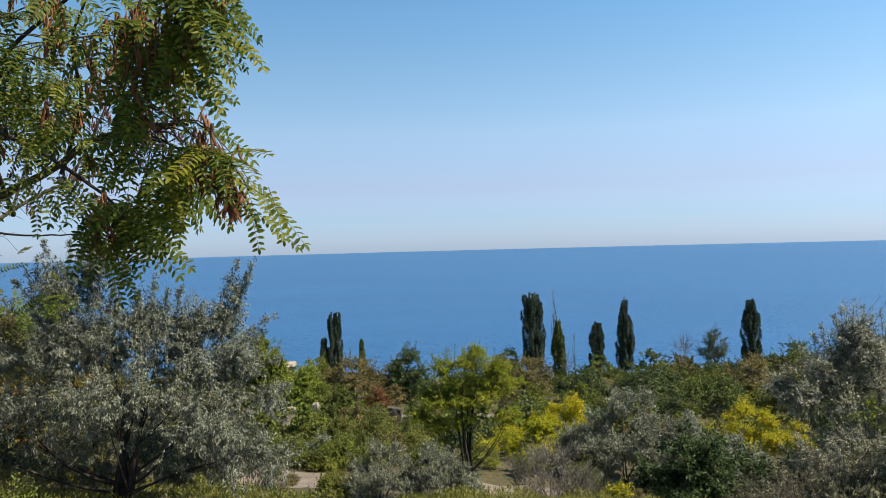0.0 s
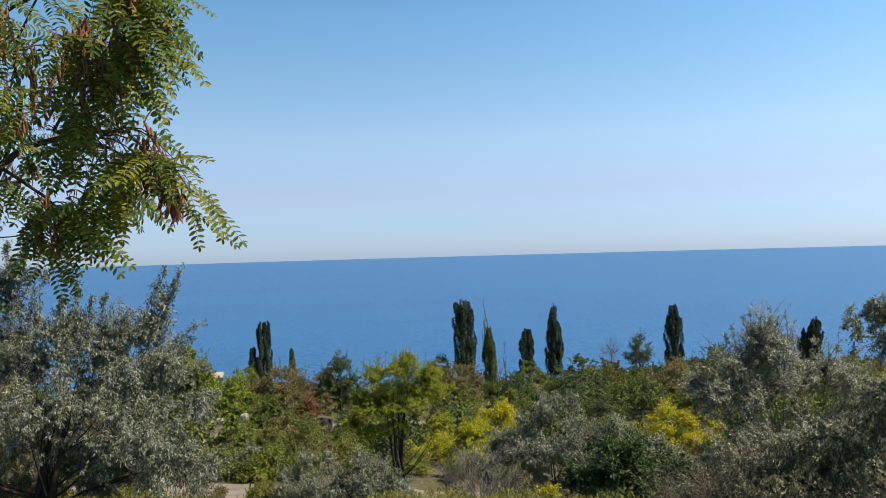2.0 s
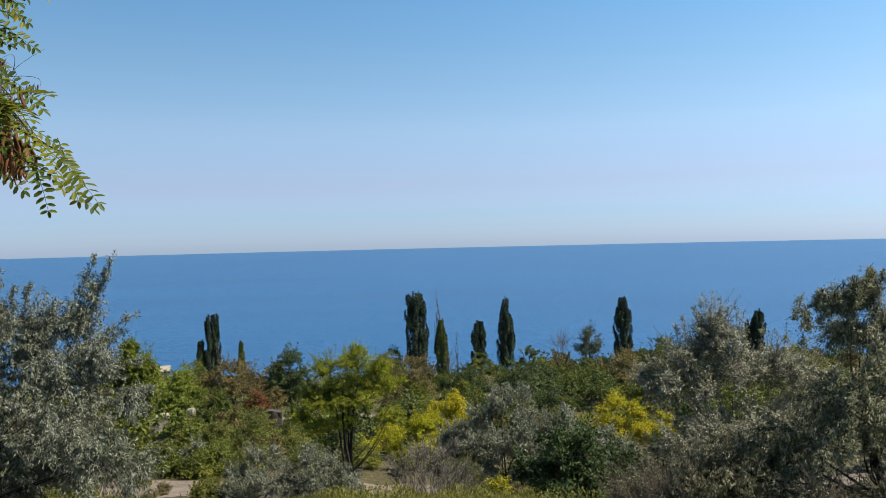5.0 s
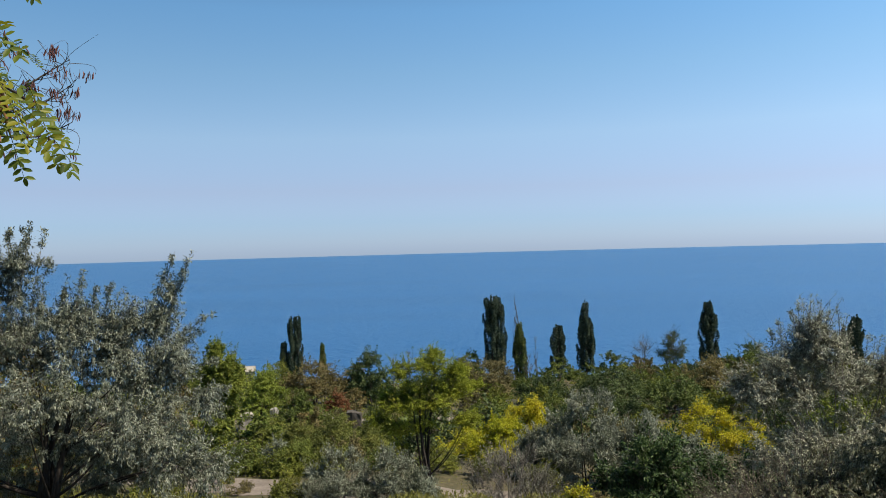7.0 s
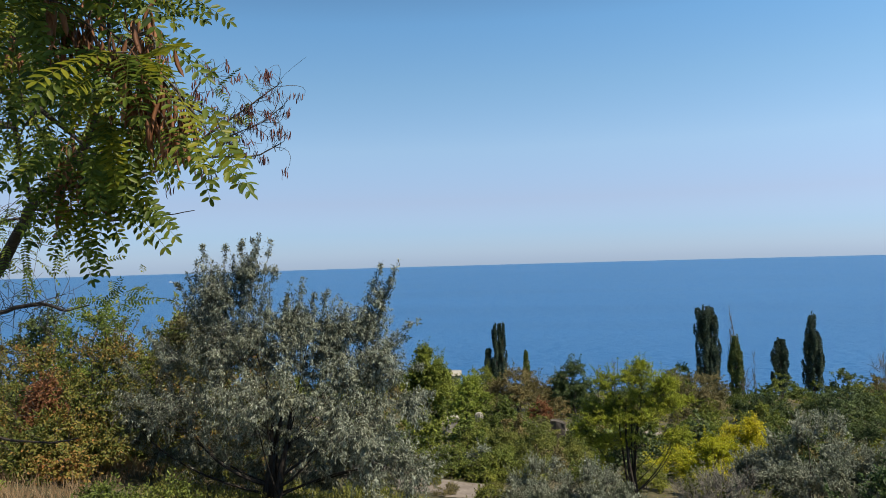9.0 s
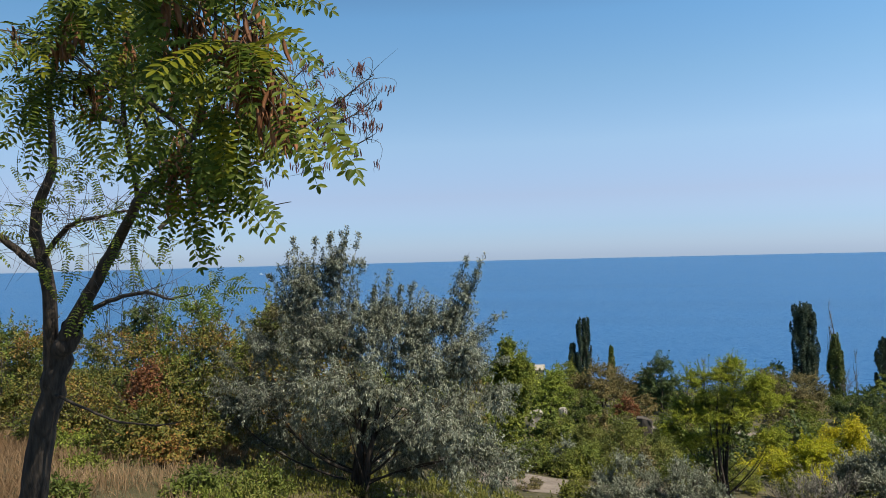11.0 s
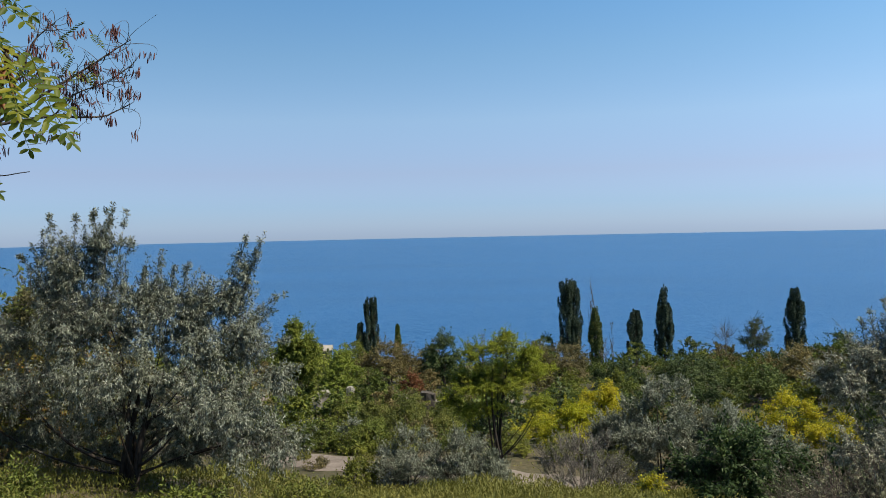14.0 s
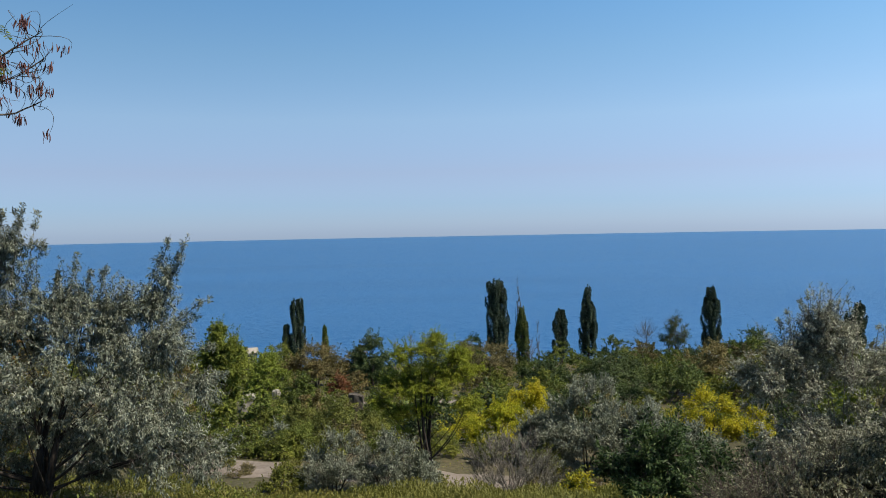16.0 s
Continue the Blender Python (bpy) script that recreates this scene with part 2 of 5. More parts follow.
def mesh_obj(name, verts, faces, mat, parent=None, smooth=True):
    """A mesh object from arrays: verts (n, 3), faces (m, 4) or (m, 3)."""
    me = bpy.data.meshes.new(name)
    verts, faces = np.asarray(verts, dtype=np.float32), np.asarray(faces, dtype=np.int32)
    me.vertices.add(len(verts))
    me.vertices.foreach_set("co", verts.ravel())
    k = faces.shape[1]
    me.loops.add(faces.size)
    me.loops.foreach_set("vertex_index", faces.ravel())
    me.polygons.add(len(faces))
    me.polygons.foreach_set("loop_start", np.arange(len(faces), dtype=np.int32) * k)
    me.update(calc_edges=True)
    me.validate()
    if smooth:
        me.polygons.foreach_set("use_smooth", np.ones(len(faces), dtype=bool))
    me.materials.append(mat)
    ob = new(name, me)
    ob.parent = parent
    return ob


def grid_faces(rows, cols):
    j, i = np.meshgrid(np.arange(rows - 1), np.arange(cols - 1), indexing="ij")
    a = (j * cols + i).ravel()
    return np.stack([a, a + 1, a + cols + 1, a + cols], 1)


gy = np.concatenate([np.arange(-80, 0, 8), np.arange(0, 60, 0.75), np.arange(60, 230, 2.5), np.arange(230, 321, 15)])
gx = np.concatenate([np.arange(-340, -40, 12), np.arange(-40, 60, 1.25), np.arange(60, 341, 10)])
GX, GY = np.meshgrid(gx, gy)
ground = mesh_obj("ground", np.stack([GX, GY, ground_z(GX, GY)], 2).reshape(-1, 3), grid_faces(len(gy), len(gx)), SOIL)
tagged(ground, "brown and green coastal slope falling to the sea", "ground", kind="structure")

bm = bmesh.new()
bmesh.ops.create_circle(bm, cap_ends=True, segments=160, radius=4800)
me = bpy.data.meshes.new("water")
bm.to_mesh(me)
bm.free()
me.materials.append(SEA)
tagged(new("water", me), "calm deep blue sea reaching to the horizon", "sea", kind="structure")


def ribbon(name, pts, width, mat, label):
    """A dirt track laid along the slope through pts, with a soft uneven edge."""
    p = np.array(pts, float)
    seg = np.concatenate([[0], np.cumsum(np.linalg.norm(np.diff(p, axis=0), axis=1))])
    u = np.linspace(0, seg[-1], int(seg[-1] / 0.7) + 2)
    cx, cy = np.interp(u, seg, p[:, 0]), np.interp(u, seg, p[:, 1])
    dx, dy = np.gradient(cx), np.gradient(cy)
    ln = np.hypot(dx, dy)
    nx, ny = -dy / ln, dx / ln
    v = np.linspace(-1, 1, 9)
    edge = width / 2 * (1 + 0.15 * np.sin(u * 1.1) + 0.1 * np.sin(u * 2.7))
    X = cx[:, None] + nx[:, None] * v * edge[:, None]
    Y = cy[:, None] + ny[:, None] * v * edge[:, None]
    Z = ground_z(X, Y) + 0.06 - 0.05 * v ** 4
    ob = mesh_obj(name, np.stack([X, Y, Z], 2).reshape(-1, 3), grid_faces(len(u), 9), mat)
    return tagged(ob, label, "road", kind="structure")


ribbon("road", [(-30, 47), (-14, 42.4), (-7, 39.0), (2, 35.5), (8, 34.0), (16, 31.5), (26, 29)], 3.0, TRACK, "pale dirt track crossing the slope between bushes")
ribbon("road", [(-60, 103), (-30, 98), (-12, 96), (2, 93), (9, 91), (20, 92), (40, 96)], 3.0, TRACK, "pale dirt track lower on the slope")


# ---------------------------------------------------------------- plants
def unit(a):
    return a / np.maximum(np.linalg.norm(a, axis=-1, keepdims=True), 1e-9)


def tubes(P, R, sides=5):
    """P (n, k, 3) centre lines and R (n, k) radii to vertices and faces of tapering tubes."""
    n, k, _ = P.shape
    T = unit(np.gradient(P, axis=1))
    steep = np.abs((P[:, -1:] - P[:, :1])[..., 2:3]) > 0.7 * np.linalg.norm(P[:, -1:] - P[:, :1], axis=2, keepdims=True)
    ref = np.where(steep, np.array([0.94, 0.34, 0]), np.array([0.05, 0.08, 1.0])) + 0 * T
    A = unit(np.cross(T, ref))
    B = np.cross(T, A)
    a = np.arange(sides) * 2 * np.pi / sides
    V = P[:, :, None] + R[:, :, None, None] * (A[:, :, None] * np.cos(a)[:, None] + B[:, :, None] * np.sin(a)[:, None])
    base = (np.arange(n) * k * sides)[:, None, None]
    j, i = np.arange(k - 1)[None, :, None] * sides, np.arange(sides)[None, None]
    i2 = (i + 1) % sides
    F = np.stack([base + j + i, base + j + i2, base + j + sides + i2, base + j + sides + i], -1).reshape(-1, 4)
    return V.reshape(-1, 3), F


def joined(parts):
    V, F, n = [], [], 0
    for v, f in parts:
        V.append(v)
        F.append(f + n)
        n += len(v)
    return np.concatenate(V), np.concatenate(F)


def bezier(S, C, E, k):
    t = np.linspace(0, 1, k)[None, :, None]
    return S[:, None] * (1 - t) ** 2 + 2 * C[:, None] * t * (1 - t) + E[:, None] * t ** 2


def leaf_quads(rng, pos, way, length, width, curl=0.12, flat=0.8, face=None):
    """One folded diamond leaf at each pos, pointing along way, its upper side turned towards face."""
    n = len(pos)
    way = unit(way)
    side = unit(np.cross(way, rng.normal(size=(n, 3)) + np.array([0, 0, flat]) if face is None else face))
    nor = np.cross(side, way)
    L = length * rng.uniform(0.7, 1.25, (n, 1))
    W = width * rng.uniform(0.75, 1.2, (n, 1))
    mid = pos + way * L * 0.48
    a = pos
    b = mid + side * W / 2 + nor * L * curl
    c = pos + way * L - nor * L * curl * 0.6
    d = mid - side * W / 2 + nor * L * curl
    return np.stack([a, b, c, d], 1).reshape(-1, 3)


def quads_obj(name, V, mat, parent):
    return mesh_obj(name, V, np.arange(len(V)).reshape(-1, 4), mat, parent, smooth=False)


def clump_centres(rng, crowns, n, size):
    """Centres and radii of n leaf clumps that fill the ellipsoids (x, y, z, rx, ry, rz), most of them near the outside."""
    vol = (crowns[:, 3] * crowns[:, 4] * crowns[:, 5]) ** 0.6
    pick = rng.choice(len(crowns), n, p=vol / vol.sum())
    if n > 4 * len(crowns):
        pick[:3 * len(crowns)] = np.repeat(np.arange(len(crowns)), 3)
    d = unit(rng.normal(size=(n, 3)))
    r = rng.uniform(0.15, 1, (n, 1)) ** 0.5
    rad = size * rng.uniform(0.65, 1.3, n)
    rad = np.minimum(rad, crowns[pick, 3:].min(1) * 0.8)
    reach = np.maximum(crowns[pick, 3:] - rad[:, None] * 0.6, 0.02)
    return crowns[pick, :3] + d * r * reach, rad


def nearest(points, nodes, rng):
    idx = np.empty(len(points), int)
    for a in range(0, len(points), 400):
        q = points[a:a + 400]
        drop = np.maximum(nodes[None, :, 2] - q[:, None, 2], 0)
        d2 = ((q[:, None] - nodes[None]) ** 2).sum(2) * rng.uniform(0.7, 1.4, (len(q), len(nodes))) + 2 * drop ** 2
        idx[a:a + 400] = d2.argmin(1)
    return idx


def tree(name, label, x, y, h, crowns, leaf_mat, leaves, leaf_size, seed, trunk_r=0.1, limbs=8, twigs=300,
         n_clump=60, clump=0.5, droop=0.2, up=0.2, bark=None, category="tree", sink=0.1, stems=1, split_limbs=False, twig_r=0.008, shoots=0.08, flat=1.0, layer=0.7, order=0.6, wisps=(), wisp_leaves=230, twig_bark=None, sparse=1):
    """Stems, limbs, a branch to every clump, twigs in the clump and leaves on the twigs.
    crowns: ellipsoids in metres from the foot; clump: radius in metres; leaf_size: length, width; up: how far twigs turn up;
    order: how far leaves face out of their clump; sparse: one twig in so many has wood; wisps: slender leafy shoots that stand out of the crown, as x, y, z of foot and tip."""
    rng = np.random.default_rng(seed)
    bark = bark or BARK
    root = new(name)
    root.location = (x, y, float(ground_z(x, y)) - sink)
    crowns = np.array(crowns, float)
    cen = np.average(crowns[:, :3], axis=0, weights=crowns[:, 3] * crowns[:, 4] * crowns[:, 5])
    S = np.zeros((stems, 3))
    S[:, :2] = rng.normal(0, trunk_r * (1.2 if stems > 1 else 0), (stems, 2))
    E = cen + rng.normal(0, 1, (stems, 3)) * crowns[:, 3:].mean(0) * (0.4 if stems > 1 else 0.12)
    C = (S + E) / 2 + rng.normal(0, 0.05 * h, (stems, 3)) * np.array([1, 1, 0.3])
    TP = bezier(S, C, E, 12)
    TR = trunk_r * np.linspace(1, 0.3, 12)[None] * rng.uniform(0.7, 1, (stems, 1))
    TR[:, 0] *= 1.35
    LE, _ = clump_centres(rng, crowns * np.array([1, 1, 1, 0.75, 0.75, 0.75]), limbs, clump)
    m = min(len(crowns), limbs - 2)
    LE[:m] = crowns[:m, :3] + np.array([0, 0, 0.4]) * crowns[:m, 5:6]
    T = TP[:, 2:].reshape(-1, 3)
    at = nearest(LE - np.array([0, 0, 0.35 * h]), T, rng)
    LS = T[at]
    LC = LS * np.array([0.35, 0.35, 0.55]) + LE * np.array([0.65, 0.65, 0.45]) + rng.normal(0, 0.04 * h, LS.shape)
    LP = bezier(LS, LC, LE, 10)
    LR = (TR[:, 2:].ravel()[at] * rng.uniform(0.25, 0.5, limbs))[:, None] * np.linspace(1, 0.2, 10)[None]
    cc, cr = clump_centres(rng, crowns, n_clump, clump)
    nodes = np.concatenate([LP[:, 2:].reshape(-1, 3), TP[:, 6:].reshape(-1, 3)])
    BS = nodes[nearest(cc, nodes, rng)]
    BC = (BS + cc) / 2 + np.array([0, 0, -0.1]) * np.linalg.norm(cc - BS, axis=1)[:, None] + rng.normal(0, 0.08, cc.shape) * clump
    BP = bezier(BS, BC, cc, 5)
    BR = twig_r * 1.6 * np.linspace(1, 0.5, 5)[None] * np.ones((n_clump, 1))
    w = rng.choice(n_clump, twigs, p=cr ** 2 / (cr ** 2).sum())
    way = unit(rng.normal(size=(twigs, 3)) + unit(cc[w] - cen) * 0.5 + np.array([0, 0, up]))
    ln = cr[w][:, None] * rng.uniform(0.6, 1.15, (twigs, 1))
    way = unit(way * np.array([1, 1, layer]))
    long = rng.uniform(0, 1, (twigs, 1)) < shoots
    way = np.where(long, unit(rng.normal(0, 0.3, (twigs, 3)) + unit(cc[w] - cen) * 0.55 + np.array([0, 0, 0.75])), way)
    ln = np.where(long, ln * 1.9, ln)
    WS = cc[w] + way * ln * 0.1 + rng.normal(0, 0.18, (twigs, 3)) * cr[w][:, None] * np.array([1, 1, layer])
    WE = WS + way * ln + np.where(long, -0.03, -0.25 * droop) * ln * np.array([0, 0, 1.0])
    WC = (WS + WE) / 2 + np.array([0, 0, 0.18]) * ln
    WP = bezier(WS, WC, WE, 3)[::sparse]
    WR = twig_r * np.linspace(1, 0.35, 3)[None] * np.ones((len(WP), 1))
    wood, fine = [tubes(TP, TR, 8)], []
    if len(wisps):
        Q = np.array(wisps, float)
        bow = (Q[:, :3] + Q[:, 3:]) / 2 + rng.normal(0, 0.05, (len(Q), 3))
        QP = bezier(Q[:, :3], bow, Q[:, 3:], 8)
        fine.append(tubes(QP, twig_r * np.linspace(2.0, 0.5, 8)[None] * np.ones((len(Q), 1)), 4))
        m = 22 * len(Q)
        a, t = np.repeat(np.arange(len(Q)), 22), rng.uniform(0.0, 1.0, (m, 1)) ** 0.85
        QS = Q[a, :3] * (1 - t) ** 2 + 2 * bow[a] * t * (1 - t) + Q[a, 3:] * t ** 2
        axis = unit(Q[a, 3:] - Q[a, :3])
        lim = np.linalg.norm(Q[a, 3:] - Q[a, :3], axis=1)[:, None]
        QE = QS + unit(rng.normal(0, 0.6, (m, 3)) + axis * 0.9) * np.clip(lim * 0.34, 0.08, 0.3) * (1.15 - t) * rng.uniform(0.5, 1.2, (m, 1))
        QC = (QS + QE) / 2 + np.array([0, 0, 0.02])
        fine.append(tubes(bezier(QS, QC, QE, 3), twig_r * 0.7 * np.linspace(1, 0.5, 3)[None] * np.ones((m, 1)), 3))
    if split_limbs:
        for a in range(limbs):
            V, F = tubes(LP[a:a + 1], LR[a:a + 1], 6)
            mesh_obj("limb", V, F, bark, root)
        V, F = joined([tubes(BP, BR, 4), tubes(WP, WR, 3)] + fine)
        tagged(mesh_obj("branchwork", V, F, twig_bark or bark, root), kind="stuff")
    else:
        wood += [tubes(LP, LR, 5), tubes(BP, BR, 3), tubes(WP, WR, 3)] + fine
    V, F = joined(wood)
    mesh_obj("trunk", V, F, bark, root)
    if leaves:
        own = leaves - (wisp_leaves * len(wisps))
        k = rng.integers(0, twigs, leaves)
        t = rng.uniform(0.05, 1.05, (leaves, 1))
        pos = WS[k] * (1 - t) ** 2 + 2 * WC[k] * t * (1 - t) + WE[k] * t ** 2
        tan = unit(WE[k] - WS[k])
        lw = tan * 0.8 + rng.normal(0, 0.6, (leaves, 3)) - np.array([0, 0, droop])
        out = unit(pos - cc[w[k]]) * 0.9 + unit(pos - cen) * 0.5 + np.array([0, 0, 0.45])
        if len(wisps):
            q = rng.integers(0, m, leaves - own)
            t = rng.uniform(0.0, 1.05, (leaves - own, 1))
            pos[own:] = QS[q] * (1 - t) ** 2 + 2 * QC[q] * t * (1 - t) + QE[q] * t ** 2
            lw[own:] = unit(QE[q] - QS[q]) * 0.45 + rng.normal(0, 0.75, (leaves - own, 3))
            out[own:] = unit(pos[own:] - cen) * 0.7 + np.array([0, 0, 0.7])
        pos = pos + rng.normal(0, leaf_size[0] * 0.3, (leaves, 3))
        face = out * order + rng.normal(0, 0.5, (leaves, 3)) + np.array([0, 0, flat]) * (1 - order)
        quads_obj("crown", leaf_quads(rng, pos, lw, leaf_size[0], leaf_size[1], face=face), leaf_mat, root)
    return tagged(root, label, category)


def poplar(x, y, top, width, seed, leaves=5200, label="", mat=None, low=0.1, steep=3.0, peaks=2):
    """A columnar poplar: a straight trunk and steep flame-like limbs, each with its own tongue of leaves and dark gaps between."""
    rng = np.random.default_rng(seed)
    z0 = float(ground_z(x, y))
    h = top - z0
    root = new("poplar")
    root.location = (x, y, z0 - 0.1)
    TP = bezier(np.zeros((1, 3)), np.array([[rng.normal(0, 0.15), 0, h * 0.5]]), np.array([[0, 0, h * 0.93]]), 14)
    wood = tubes(TP, 0.22 * np.linspace(1, 0.08, 14)[None], 7)

    def reach(u):
        return width / 2 * np.clip((1 - u) * steep, 0.03, 1) ** 0.6 * np.clip((u - low + 0.12) * 5, 0.35, 1)

    n = int(46 + 9 * width)
    foot = rng.uniform(low, 0.84, n) ** 0.9
    rise = rng.uniform(0.10, 0.22, n)
    th = rng.uniform(0, 6.283, n)
    tip = np.minimum(foot + rise, 0.97)
    r = reach(tip - 0.05) * rng.uniform(0.55, 1.0, n)
    a = np.arange(peaks) * 6.283 / peaks + seed
    foot = np.concatenate([foot, np.full(peaks, 0.72)])
    tip = np.concatenate([tip, 1 - 0.035 * np.arange(peaks)])
    th, r = np.concatenate([th, a]), np.concatenate([r, np.full(peaks, width * (0.13 if peaks > 1 else 0.0))])
    n += peaks
    S = np.stack([np.zeros(n), np.zeros(n), np.maximum(foot - 0.05, 0.02) * h], 1)
    E = np.stack([np.cos(th) * r, np.sin(th) * r, tip * h], 1)
    C = np.stack([np.cos(th) * r * 1.15, np.sin(th) * r * 1.15, (S[:, 2] * 0.55 + E[:, 2] * 0.45)], 1)
    V, F = joined([wood, tubes(bezier(S, C, E, 6), 0.035 * np.linspace(1, 0.3, 6)[None] * np.ones((n, 1)), 4)])
    mesh_obj("trunk", V, F, BARK, root)
    k = rng.choice(n, leaves, p=(tip - foot + 0.05) * (0.4 + r) / ((tip - foot + 0.05) * (0.4 + r)).sum())
    t = rng.uniform(0.25, 1.04, (leaves, 1))
    line = S[k] * (1 - t) ** 2 + 2 * C[k] * t * (1 - t) + E[k] * t ** 2
    fat = (0.10 + 0.085 * width) * np.clip((1.1 - t) * 2.2, 0.25, 1)
    off = unit(rng.normal(size=(leaves, 3))) * rng.uniform(0.2, 1, (leaves, 1)) ** 0.5
    pos = line + off * fat * np.array([1, 1, 1.7])
    axis = line * np.array([1, 1, 0])
    face = off * 0.9 + unit(axis + 1e-4) * 0.6 + rng.normal(0, 0.35, (leaves, 3)) + np.array([0, 0, 0.3])
    way = rng.normal(0, 0.6, (leaves, 3)) + np.array([0, 0, 0.8])
    quads_obj("crown", leaf_quads(rng, pos, way, 0.27, 0.22, face=face), mat or L_POPLAR, root)
    return tagged(root, label or "tall dark green columnar poplar on the shore terrace", "tree", group="poplars")


def dome(h, w, lift=0.1):
    """Crown of a bushy tree h high and w wide: a body, and lobes that hang round it almost to the ground."""
    cz, rz = h * (1 + lift) / 2, h * (1 - lift) / 2
    out = [(0, 0, cz, w * 0.40, w * 0.40, rz * 0.95), (0.06 * w, 0.02 * w, h * 0.80, w * 0.26, w * 0.26, h * 0.18)]
    for k in range(6):
        a = k * 1.0472 + h
        out.append((math.cos(a) * w * 0.31, math.sin(a) * w * 0.31, h * (0.33 + lift * 0.7 + 0.12 * math.sin(3 * a)), w * 0.22, w * 0.22, h * 0.29))
    return out


# kind: leaf material, leaf length, share of leaves, gaps, label
KINDS = {
    "dark": (L_DARK, 1.0, 0.26, "dense dark green round tree on the slope"),
    "dgreen": (L_DARK, 1.0, 0.28, "leafy green tree on the lower slope"),
    "green": (L_GREEN, 1.0, 0.28, "green bushy tree on the slope"),
    "ygreen": (L_YGREEN, 1.0, 0.28, "yellow-green bushy tree on the slope"),
    "brown": (L_BROWN, 1.0, 0.27, "tree with browning late summer leaves"),
    "brownyel": (L_BROWN, 1.0, 0.27, "tree turning yellow-brown on the slope"),
    "red": (L_RED, 0.8, 0.3, "small bush with rust red leaves"),
    "grey": (L_GREY, 1.1, 0.2, "grey-green olive bush with upright shoots"),
    "silver": (L_SILVER, 1.0, 0.3, "small silvery bush on the slope"),
}


def slope_tree(kind, x, y, top, w, seed, group=""):
    mat_, size, clump, label = KINDS[kind]
    d = math.hypot(x, y)
    z0 = float(ground_z(x, y))
    h = max(top - z0, 0.5 * w)
    w *= 1.12
    ls = max(0.08, min(0.19, d * 0.0019)) * size
    n = int(min(24000, 11.0 * w * h / (ls * ls)))
    return tree("tree", label, x, y, h, dome(h, w, 0.04 if h < 1.4 * w else 0.15), mat_, n, (ls * 1.1, ls * 0.8), seed,
                trunk_r=0.025 * h, layer=0.5, limbs=12, twigs=max(300, n // 20), n_clump=int(70 + w * h * 1.7), clump=0.085 * w + 0.2, droop=0.1, stems=2, twig_r=0.01, sparse=3)


# poplars on the lowest terrace
for i, (x, y, top, w, steep) in enumerate([(-25.3, 160, 26.3, 1.9, 6), (-24.1, 160.4, 26.5, 1.9, 6), (-27.0, 160, 21.0, 1.9, 4), (15.9, 150, 30.3, 3.2, 8), (17.4, 150.5, 30.0, 3.0, 7),
                                           (30.2, 155, 23.4, 3.3, 3.5), (37.1, 160, 28.1, 4.2, 1.7), (63.7, 160, 27.0, 4.5, 2.6), (96.2, 160, 22.9, 3.2, 4), (94.2, 161, 20.5, 3.0, 3)]):
    poplar(x, y, top, w, 11 + i, leaves=int(4300 * w), steep=steep, peaks=1 if steep < 2.5 else 2 if w < 4 else 3)
poplar(-19.0, 160, 20.6, 1.7, 30, leaves=4200, mat=L_GREEN, steep=2.0, peaks=1, label="short light green young poplar")
poplar(20.1, 140, 25.6, 2.6, 31, leaves=8600, mat=L_DARK, steep=2.2, label="thin half-dead poplar with a bare dead leader")


def dead_tree(x, y, top, w, seed, stems=3, twigs=40, label="bare dead tree with thin grey twigs"):
    z0 = float(ground_z(x, y))
    h = top - z0
    return tree("bare_tree", label, x, y, h, [(0, 0, h * 0.62, w * 0.5, w * 0.5, h * 0.38)], L_GREY, 0, (0.1, 0.1), seed, trunk_r=0.011 * h,
                limbs=10, twigs=twigs * 2, n_clump=24, clump=0.22 * w + 0.2, up=1.6, bark=BARK_GREY, stems=stems, twig_r=0.022, shoots=0.5, layer=1.4)


dead_tree(19.5, 141, 31.1, 1.3, 41, stems=5, twigs=60)
dead_tree(23.3, 142, 23.7, 1.0, 42, stems=2, twigs=24)
dead_tree(21.4, 139, 20.0, 2.4, 46, stems=6, twigs=40)
dead_tree(45.7, 148, 21.6, 5.0, 43, stems=2, twigs=90)
dead_tree(-3.2, 130, 22.2, 1.2, 44, stems=2, twigs=20)
dead_tree(-0.6, 132, 23.2, 1.2, 45, stems=2, twigs=20)

